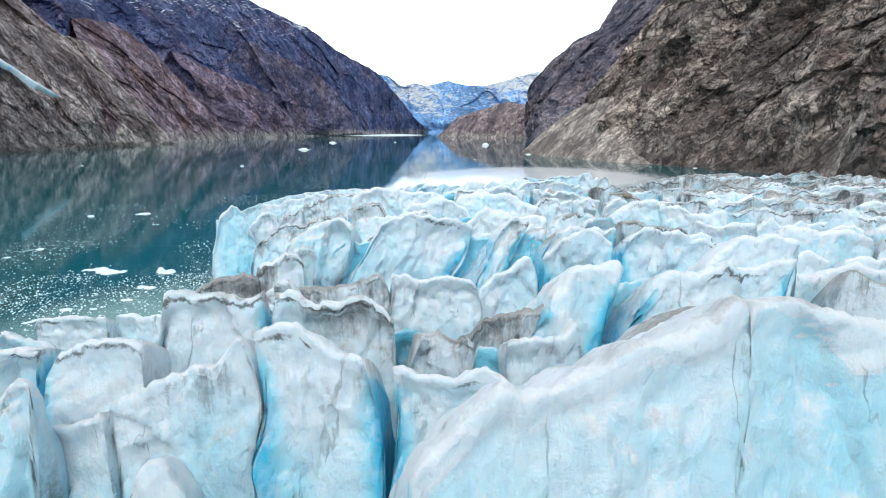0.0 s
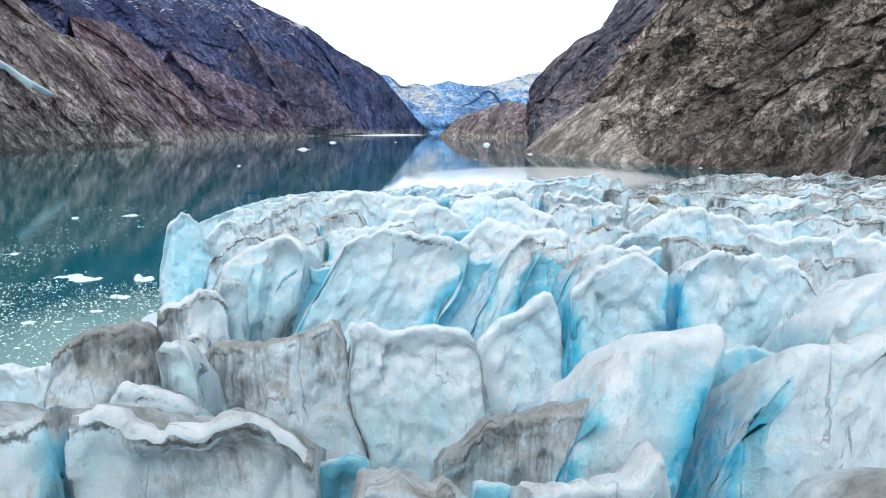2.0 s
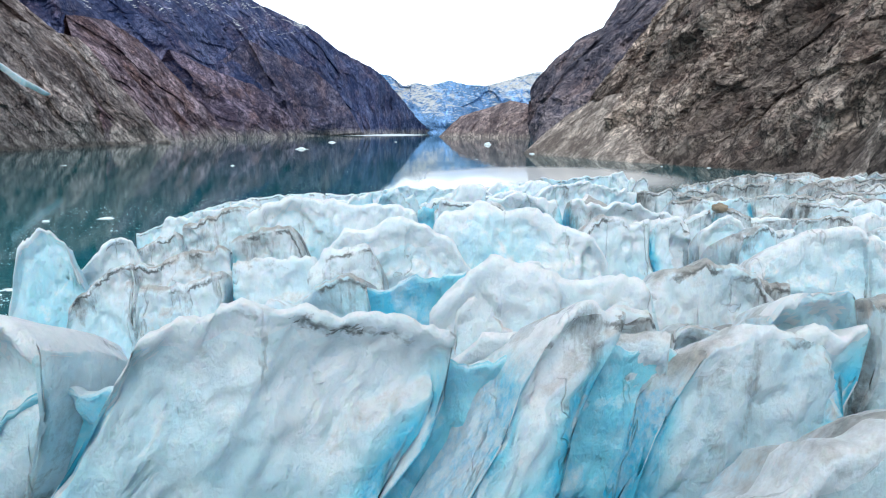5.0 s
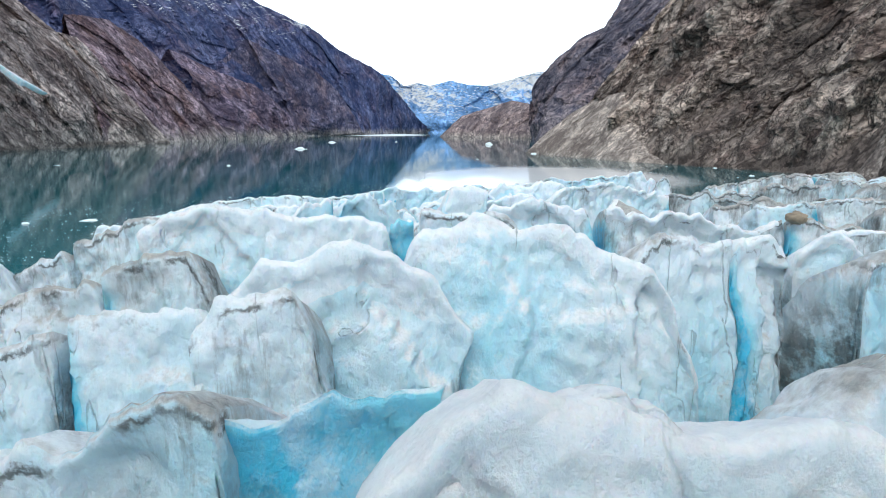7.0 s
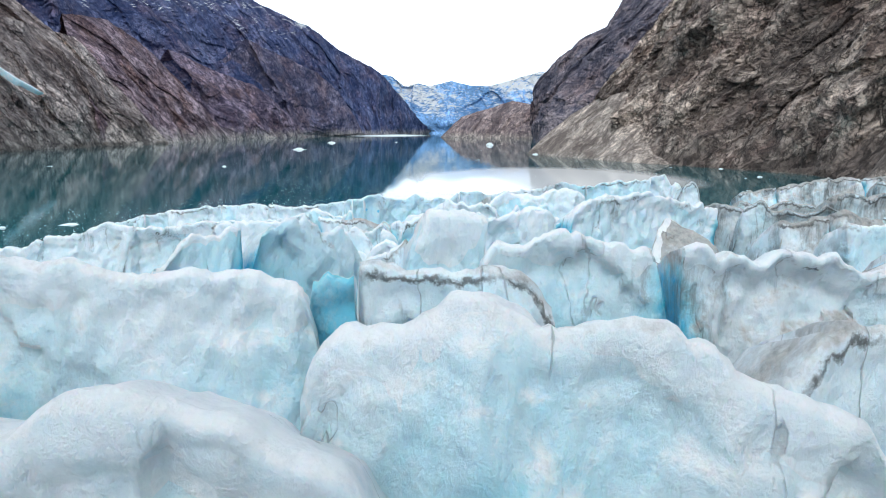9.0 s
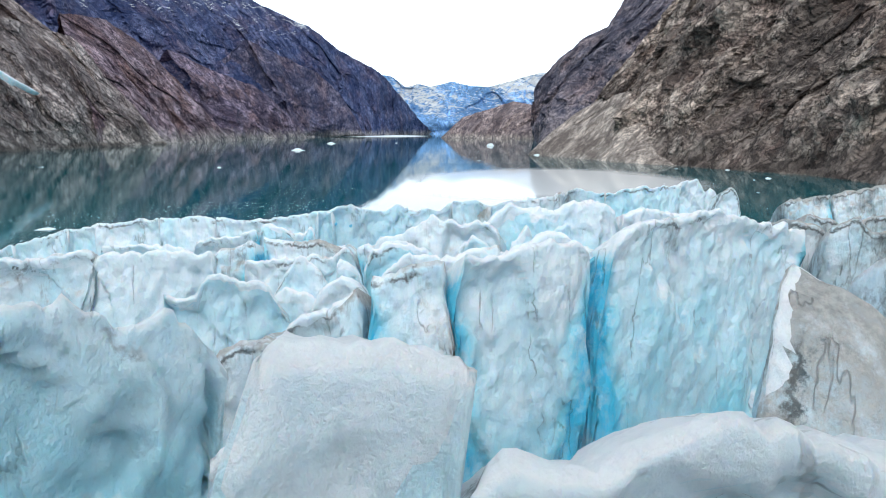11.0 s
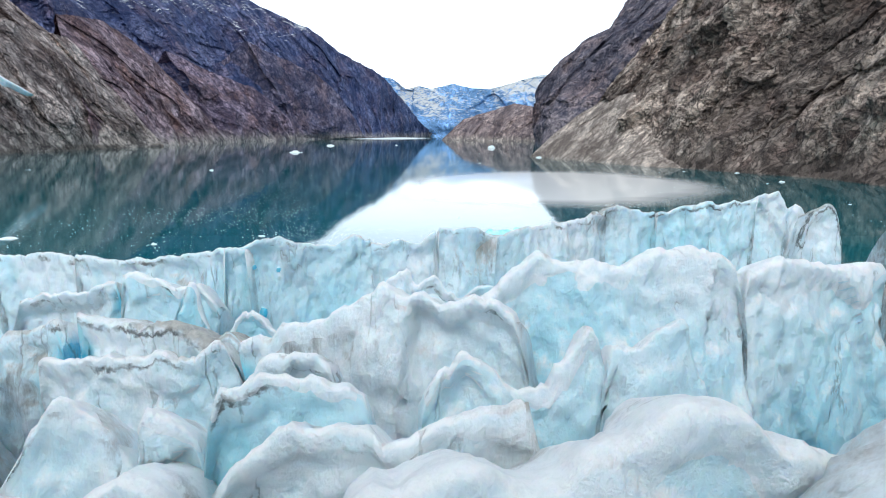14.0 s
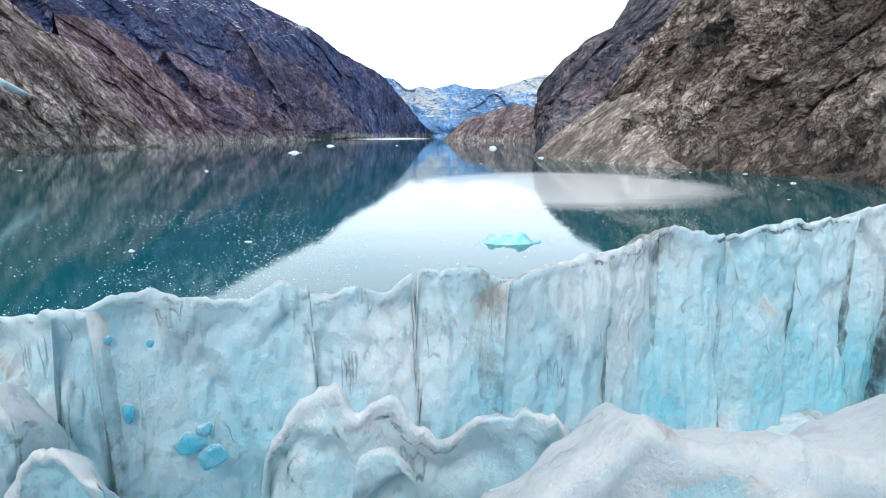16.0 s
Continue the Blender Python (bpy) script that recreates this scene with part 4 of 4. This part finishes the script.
serac('dirty', -3.2, 85.0, 5.2, 84.0, (26.5, 26.9, 27.3, 27.7, 28.1, 28.6, 29.1, 29.7, 30.1, 30.4, 30.4, 30.3), 7)
serac('clean', 5.3, 84.0, 10.7, 86.6, (30.2, 30.4, 30.4, 30.4, 30.3, 30.3, 30.3, 30.4, 30.6, 30.7, 30.8, 30.9, 30.8, 30.7, 30.4, 30.0), 9, lean=-0.04, width=9, slit=0.02)
serac('snow', 4.0, 88.8, 13.0, 89.9, (28.2, 28.7, 29.2, 29.4, 29.5, 29.6, 29.6, 29.5, 29.4, 29.4, 29.6, 29.7, 29.9, 30.1, 30.4, 30.3, 30.2, 30.1, 29.9, 29.8, 29.6, 29.3, 28.7, 28.0), 6, width=12)
serac('clean', 11.75, 87.2, 24.4, 95.0, (30.6, 31.0, 31.2, 31.0, 31.1, 31.0, 30.8, 30.5, 30.3, 30.1, 29.9, 29.7), 9, lean=-0.06, width=30, slit=0.02)
serac('blue', -6.6, 87.0, -1.4, 88.0, (28.0, 28.2, 28.4, 28.6, 28.7, 28.8, 28.8, 28.7, 28.3, 27.6, 26.5), 6)
serac('clean', -4.5, 94.1, -0.7, 94.3, (25.4, 26.3, 27.3, 28.0, 28.6, 28.3, 27.8, 27.0, 25.6), 7, width=9)
serac('clean', -0.8, 94.0, 0.9, 94.2, (26.8, 28.4, 28.3, 28.0, 27.6, 26.0), 7, width=9)
serac('clean', -4.0, 92.0, -1.2, 92.0, (26.2, 26.9, 27.1, 27.0, 26.3), 6, width=9)
serac('snow', -1.3, 92.0, 1.4, 92.0, (26.6, 27.4, 27.7, 27.6, 26.7), 6, width=9)
serac('clean', 1.6, 91.6, 7.8, 91.8, (27.4, 28.3, 28.9, 29.1, 28.9, 29.0, 29.0, 29.2, 29.4), 7, width=9)
serac('clean', -15.3, 98.0, -9.0, 98.0, (28.2, 28.2, 28.1, 28.1, 28.0, 28.0, 28.0, 27.6, 25.2), 6)
serac('dirty', -12.3, 103.0, -0.2, 100.0, (23.4, 25.2, 27.1, 27.5, 27.7, 27.8, 27.9, 27.9, 27.9, 27.6, 27.3), 6)
serac('clean', 0.3, 96.0, 3.7, 96.0, (27.2, 27.8, 28.3, 28.7, 28.7, 28.7, 28.7, 28.6, 27.7), 5)
serac('blue', 0.8, 93.6, 4.6, 93.8, (27.2, 27.9, 28.6, 28.9, 29.2, 29.3, 29.3, 29.3, 29.1, 29.2, 29.2, 28.8, 28.7, 28.5), 6)
serac('blue', 5.3, 94.3, 12.7, 95.2, (27.9, 29.0, 29.3, 29.2, 29.2, 29.3, 29.1, 28.8, 28.6, 28.8, 29.0, 29.2, 29.4, 29.8, 30.1, 30.0, 29.9, 29.8, 29.6, 29.7, 29.7, 29.7, 29.2, 28.8, 28.3, 27.3), 7)
serac('clean', -8.0, 101.0, 8.4, 97.8, (26.4, 26.5, 26.6, 26.7, 26.8, 26.9, 27.0, 27.0, 27.1, 27.1, 27.2, 27.2, 27.3, 27.4, 27.4, 27.5, 27.7, 27.9, 28.1, 28.2, 28.4, 28.6, 28.9, 29.3, 29.6, 29.8, 29.7, 29.6, 29.5, 29.6, 29.7, 29.6, 29.3, 28.5), 7, width=8)
serac('blue', 2.8, 106.2, 9.6, 106.0, (27.0, 27.8, 28.2, 28.5, 28.7, 27.9, 28.3, 28.5, 28.1, 27.8, 27.7, 27.9, 28.0, 27.9, 27.7, 27.5, 27.2), 6, width=9)
serac('blue', 4.3, 104.6, 6.6, 104.6, (25.9, 27.0, 27.8, 28.2, 27.6, 26.4), 6, width=9)
serac('snow', 6.9, 101.0, 16.0, 101.3, (28.2, 29.0, 29.3, 29.7, 30.2, 30.1, 30.0, 30.0, 30.0, 30.0, 30.2, 30.3, 30.4, 30.5, 30.5, 30.3, 30.0, 29.7), 6)
serac('snow', 16.3, 102.0, 23.4, 105.0, (29.4, 29.8, 29.6, 29.5, 29.3, 29.2, 29.0), 6)
serac('clean', -14.6, 109.0, -4.6, 109.0, (26.0, 26.2, 26.4, 26.6, 26.8, 27.1, 27.3, 27.5, 27.4, 27.3, 27.5, 25.7), 6)
serac('blue', -6.6, 106.2, -3.8, 106.4, (24.4, 25.2, 25.9, 26.7, 27.5, 28.0, 27.4, 26.2, 24.7), 5)
serac('blue', -4.0, 107.0, -1.2, 107.0, (24.4, 25.7, 26.2, 26.4, 26.4, 26.2, 25.9, 25.4, 24.9), 5)
serac('wall', -45.9, 121.0, -4.7, 112.0, (20.3, 21.2, 22.2, 23.0, 23.8, 24.5, 25.2, 25.9, 26.2, 26.6, 26.9, 27.2, 27.4, 27.5, 27.5, 27.4, 27.7, 27.9, 28.3), 10)
serac('wall', -4.8, 111.8, 1.5, 115.0, (28.3, 28.5, 28.6, 28.6, 28.6, 28.3, 28.0, 28.1, 28.3, 28.4, 28.2), 10)
serac('wall', 1.4, 115.2, 9.6, 117.0, (28.2, 28.1, 28.1, 28.1, 28.1, 28.5, 28.6, 28.6, 28.6, 28.3, 28.1), 10)
serac('wall', 9.4, 116.2, 17.5, 124.0, (28.2, 28.6, 28.7, 28.7, 28.6, 28.5, 28.4, 28.5, 28.7), 10)
serac('wall', 17.4, 124.0, 34.4, 130.0, (28.7, 29.0, 28.7, 28.4, 28.5, 28.7, 28.8, 28.8, 28.8, 28.9, 29.1, 29.3, 29.5, 27.7), 10)
serac('clean', 34.1, 130.0, 36.5, 130.0, (26.1, 28.2, 28.2, 28.1, 27.0, 25.5, 23.9), 10)
serac('blue', -25.8, 65.0, -20.9, 66.0, (23.6, 27.0, 29.6, 30.0, 30.5, 30.1, 29.6, 28.2, 26.5), 16)
serac('clean', -23.6, 69.0, -18.3, 70.0, (26.2, 27.0, 27.9, 28.6, 29.2, 29.1, 28.5, 27.3, 25.9), 8)
serac('dirty', -20.0, 62.5, -4.9, 61.0, (26.4, 27.3, 28.2, 28.8, 29.1, 29.4, 29.6, 29.8, 30.0, 30.5, 31.0, 31.6, 31.6, 28.6), 8)
serac('dirty', -20.8, 71.0, -9.5, 69.0, (27.7, 28.2, 28.7, 29.3, 29.9, 30.5, 30.8, 31.1, 31.5, 31.7, 31.4), 6)
serac('clean', -30.0, 42.0, -24.6, 42.0, (25.4, 25.4, 25.4, 25.4, 25.5, 25.5, 25.4), 5)
serac('clean', -23.0, 40.0, -13.0, 39.0, (25.9, 26.0, 26.1, 26.3, 26.5, 26.7, 26.9, 27.0, 26.7), 5)
serac('snow', -14.3, 37.0, -9.2, 36.0, (26.6, 27.0, 27.1, 27.1, 27.2, 27.2, 27.0), 4)
serac('blue', -15.5, 17.0, -12.6, 17.0, (29.9, 30.2, 30.5, 30.7, 31.0, 31.2, 31.5, 31.7, 29.5), 6)
serac('blue', -22.2, 24.0, -15.7, 23.0, (30.2, 30.3, 30.4, 30.5, 30.6, 30.7, 29.7), 5)
serac('clean', -8.4, 14.0, -6.7, 14.0, (29.3, 29.8, 30.3, 30.5, 30.6, 30.4, 30.0, 29.6, 29.3), 5)
serac('deep', -2.5, 23.6, -0.8, 23.6, (30.5, 30.6, 30.7, 30.7, 30.7, 30.6, 30.5), 7)
serac('deep', 1.5, 24.0, 2.9, 24.0, (29.8, 29.9, 29.9, 29.9, 29.9, 29.9, 29.8), 7)
serac('deep', 6.7, 28.0, 11.3, 28.5, (30.5, 31.0, 31.5, 31.6, 31.8, 31.7, 31.5), 8, width=9)
serac('deep', -7.8, 40.7, 9.5, 43.5, (30.3, 31.3, 31.4, 31.4, 31.4, 31.4, 31.4, 31.4, 31.4, 31.4, 31.2, 30.6), 9, lean=-0.5, width=30)
serac('deep', 10.6, 88.0, 13.4, 89.2, (29.7, 29.9, 30.0, 30.0, 29.9, 29.7, 29.3), 9, lean=-0.05, width=9)
serac('deep', 0.5, 66.2, 1.9, 66.2, (31.8, 31.9, 32.1, 32.1, 32.2, 32.2, 32.1), 7)
serac('dark', 42.3, 128.0, 70.4, 130.0, (27.1, 27.7, 28.3, 28.8, 29.0, 29.2, 29.2, 29.1, 25.5), 6)
serac('moraine', 71.3, 132.0, 81.0, 134.0, (24.7, 28.5, 28.6, 28.7, 28.7, 26.6, 24.4), 12)
serac('moraine', 80.1, 136.0, 90.5, 137.0, (26.7, 28.0, 29.0, 29.0, 29.0, 28.4, 25.3), 12)
serac('moraine', 76.5, 120.0, 95.0, 122.0, (25.3, 27.2, 27.7, 27.9, 28.1, 28.3), 6)
serac('moraine', 34.3, 128.0, 37.7, 128.0, (25.2, 27.2, 28.2, 28.6, 28.5, 28.2, 27.9, 26.1, 24.4), 10)

# low weathered seracs further across the glacier
rng = random.Random(5)
for row in range(17):
    yy = 30 + row * 5.6
    xx = (20 if row < 5 else 24) + rng.uniform(0, 4) + max(0, 9 - row) * (2 if row >= 5 else 0)
    while xx < 86:
        w = rng.uniform(5, 12)
        top = 31.0 - 0.016 * (yy - 30) + rng.uniform(-0.7, 0.5)
        if yy > 98 and xx < 40:
            top -= 1.2
        dy = rng.uniform(-1.5, 1.5)
        lim = min(float(np.interp(xx, EDGE[:, 0], EDGE[:, 1])), float(np.interp(xx + w, EDGE[:, 0], EDGE[:, 1]))) - 2
        if yy + 3 < lim and not (yy > 112 and xx < 40):
            kind = rng.choice(["dark", "moraine", "moraine"]) if (xx > 40 or yy > 90) and rng.random() < 0.85 else rng.choice(["dirty", "clean", "dirty", "snow"])
            serac(kind, xx, yy + dy, xx + w, yy - dy + rng.uniform(-1, 1), [top + rng.uniform(-0.8, 0.4) for _ in range(6)], 4.5, 0.34)
        xx += w * rng.uniform(0.8, 1.1)


# ---- floating ice ----
def floe(x, y, w, h, mat=FLOE, label="white floating ice floe", humps=1, depth=None):
    """A lump of floating ice, w metres across and h high, with a ragged waterline."""
    nu, nv = 28, 12
    ang = np.linspace(0, 2 * np.pi, nu, endpoint=False)[None]
    r = np.linspace(1, 0.02, nv)[:, None]
    seed = x * 0.37 + y * 0.11
    ring = np.stack([np.cos(ang) + 0 * r, np.sin(ang) + 0 * r, 0 * ang + 0 * r + seed], -1)
    rad = 0.5 * w * (1 + 0.38 * fbm(ring, 1.3, 3, 4))
    px, py = np.cos(ang) * rad * r, np.sin(ang) * rad * r * (depth or 0.6)
    lump = np.stack([px + seed * 9, py, 0 * px], -1)
    z = -0.3 + (h + 0.3) * (1 - r**5.0) * (0.55 + 0.7 * np.clip(fbm(lump, 2.2 * humps / w, 3, 8), -0.6, 1))
    p = np.stack([px + x, py + y, z], -1)
    return tagged(new("ice_floe", grid_mesh("ice_floe", p, mat, wrap=True)), label, "ice floe", "ice floes on the fjord")


floe(-136, 270, 8.0, 0.5)
floe(-131, 189, 6.3, 0.4)
floe(-91, 158, 8.4, 0.6)
floe(-73, 142, 5.0, 0.4)
floe(-75, 158, 6.2, 1.3)
floe(-133, 177, 4.2, 0.3)
floe(-82, 124, 5.4, 0.4)
floe(-117, 240, 3.3, 0.3)
floe(-156, 262, 3.1, 0.5)
floe(-83, 116, 5.7, 0.5)
floe(-73, 141, 4.8, 0.3)
floe(-60, 124, 7.0, 0.6)
floe(-74, 111, 4.1, 0.3)
floe(-96, 161, 9.1, 0.5)
floe(-84, 260, 2.7, 0.5)
floe(-372, 617, 7.3, 0.6)
floe(-55, 275, 3.3, 0.3)
floe(-93, 246, 2.2, 0.2)
floe(-55, 217, 1.8, 0.2)
floe(-134, 298, 1.6, 0.2)
floe(24, 252, 1.0, 0.2)
floe(237, 489, 7.1, 0.9)
floe(250, 577, 5.7, 0.6)
floe(222, 476, 3.0, 0.5)
floe(200, 362, 2.7, 0.5)
floe(181, 393, 2.4, 0.4)
floe(214, 597, 4.0, 0.6)
floe(191, 891, 12.6, 1.4)
floe(131, 873, 10.8, 1.4)
floe(103, 1329, 17.0, 4.4)
floe(45, 733, 6.3, 0.8)
floe(-237, 1062, 22.9, 2.9)
floe(-270, 1523, 19.7, 3.4)
floe(-118, 1582, 11.7, 1.8)
floe(-84, 603, 3.5, 0.6)
floe(-202, 610, 4.1, 0.9)
drift = random.Random(8)
for _ in range(46):
    floe(-30 - 62 * drift.random() ** 0.8 - 14, drift.uniform(78, 142), 0.7 + 3.4 * drift.random() ** 3, drift.uniform(0.15, 0.45))
berg = floe(25, 275, 20.0, 3.6, FLOE_BLUE, "turquoise melting iceberg drifting off the glacier front", 2, 0.4)
berg.name = "iceberg"
tagged(berg, category="iceberg")


def brash(n, spots, lo, hi, seed):
    """Small broken ice afloat, as one sheet of loose chips."""
    r = np.random.RandomState(seed)
    cx, cy, sx, sy, wgt = np.array(spots, float).T
    pick = r.choice(len(spots), n, p=wgt / wgt.sum())
    x, y = cx[pick] + (r.rand(n) - 0.5) * 2 * sx[pick], cy[pick] + (r.rand(n) - 0.5) * 2 * sy[pick]
    keep = fbm(np.stack([x, y * 0.5, 0 * x], -1), 0.03, 4, seed) + 0.35 > r.rand(n) * 1.1
    keep &= ~((y < np.interp(x, EDGE[:, 0], EDGE[:, 1]) + 3) & (x > -30))
    x, y = x[keep], y[keep]
    n = len(x)
    size = lo * (hi / lo) ** (r.rand(n) ** 3.2)
    ang = np.linspace(0, 2 * np.pi, 6)[None, :-1] + r.rand(n, 1) * 6
    rad = size[:, None] * (0.5 + 0.5 * r.rand(n, 5)) * 0.5
    v = np.zeros((n, 6, 3))
    v[:, :5, 0] = x[:, None] + np.cos(ang) * rad
    v[:, :5, 1] = y[:, None] + np.sin(ang) * rad
    v[:, :5, 2] = -0.08 * np.minimum(size, 2)[:, None]
    v[:, 5] = np.stack([x, y, 0.24 * np.minimum(size, 2)], -1)
    one = [(k, (k + 1) % 5, 5) for k in range(5)]
    faces = (np.array(one)[None] + (np.arange(n) * 6)[:, None, None]).reshape(-1, 3)
    me = bpy.data.meshes.new("brash_ice")
    me.from_pydata(v.reshape(-1, 3).tolist(), [], faces.tolist())
    me.materials.append(FLOE)
    return tagged(new("brash_ice", me), "scattered white brash ice on the water", "brash ice", kind="stuff")


brash(100000, [(-72, 112, 42, 45, 11), (-85, 130, 60, 75, 5), (-120, 230, 90, 120, 4), (-60, 200, 45, 90, 3), (-30, 330, 60, 110, 1.2), (70, 320, 40, 60, 0.8), (120, 280, 60, 80, 0.3), (-200, 450, 150, 200, 1.2), (50, 800, 300, 500, 0.5)], 0.09, 1.0, 3)
brash(700, [(-150, 700, 350, 400, 2), (0, 1400, 400, 500, 2), (150, 800, 100, 400, 1)], 0.5, 2.0, 4)


def boulder(x, y, z, w):
    """A rounded block of rock that the glacier carries."""
    bm = bmesh.new()
    bmesh.ops.create_icosphere(bm, subdivisions=4, radius=0.5)
    for v in bm.verts:
        n = abs(noise.noise(v.co * 2.6 + Vector((x, y, z)))) * -0.35 + noise.noise(v.co * 6 + Vector((x, y, z))) * 0.08
        v.co = Vector((v.co.x * 1.25, v.co.y, v.co.z * 0.85)) * (w * (1 + n))
        v.co += Vector((x, y, z))
    me = bpy.data.meshes.new("boulder")
    bm.to_mesh(me)
    bm.free()
    me.polygons.foreach_set("use_smooth", np.full(len(me.polygons), True))
    me.materials.append(BOULDER)
    return tagged(new("boulder", me), "tan rounded rock boulder stranded on the ice", "boulder")


serac("dirty", 21.4, 75.6, 27.0, 75.2, (29.6, 30.3, 30.5, 30.4, 29.8), 5, 0.25, width=3.0)
boulder(24.1, 74.9, 30.65, 1.05)


def ice_patch(points, half):
    """A thin hanging tongue of ice that lies in a gully of the rock."""
    line = along(points, 40)
    v = np.linspace(0, 1, 40)
    w = half * np.sin(np.pi * np.clip(v * 0.75 + 0.23, 0, 1)) ** 0.9 * (1 + 0.35 * fbm(line, 0.08, 3, 5))
    k = np.linspace(-1, 1, 13)
    p = np.repeat(line[:, None], 13, 1)
    p[..., 2] += (w[:, None] * k) * 0.8 + 2.0 * (1 - k**2)
    p[..., 0] += 7.0 * (1 - k**2) - 4.0 - w[:, None] * k * 0.5
    me = grid_mesh("ice_patch", p, ICE["snow"], {"depth": 1 + 0 * p[..., 0], "fresh_glow": 0 * p[..., 0]})
    return tagged(new("ice_patch", me), "pale blue hanging ice tongue in a rock gully", "glacier ice")


ice_patch([(-721, 1000, 150), (-718, 1035, 136), (-704, 1048, 119), (-696, 1062, 110), (-690, 1080, 101), (-694, 1110, 93)], 13.0)


def blue_pit(x, y, z, w, h, wall):
    """A smooth pit in the ice wall where clear blue ice shows."""
    bm = bmesh.new()
    bmesh.ops.create_icosphere(bm, subdivisions=3, radius=0.5)
    for v in bm.verts:
        wob = 1 + 0.4 * noise.noise(v.co * 2.6 + Vector((x, y, z)))
        v.co = Vector((v.co.x * w * wob + x, v.co.y * 0.12 + y, v.co.z * h * wob + z + 0.3 * v.co.x * w))
    me = bpy.data.meshes.new("blue_pit")
    bm.to_mesh(me)
    bm.free()
    me.polygons.foreach_set("use_smooth", np.full(len(me.polygons), True))
    me.attributes.new("depth", "FLOAT", "POINT").data.foreach_set("value", np.full(len(me.vertices), 9.0, np.float32))
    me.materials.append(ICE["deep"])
    ob = new("blue_pit", me)
    ob.parent = wall
    ob["label"] = "smooth deep-blue melt pit"


front_wall = bpy.data.objects["ice_wall.001"]
for at in ((-3.7, 112.6, 24.6, 0.42, 0.75), (-6.2, 112.9, 24.0, 0.28, 0.34), (-4.0, 112.45, 27.2, 0.24, 0.28), (-2.8, 112.7, 27.0, 0.26, 0.34), (-1.9, 112.95, 23.3, 1.1, 0.8), (-1.2, 112.95, 22.8, 1.0, 0.9), (-1.4, 112.95, 23.8, 0.6, 0.5)):
    blue_pit(*at, front_wall)
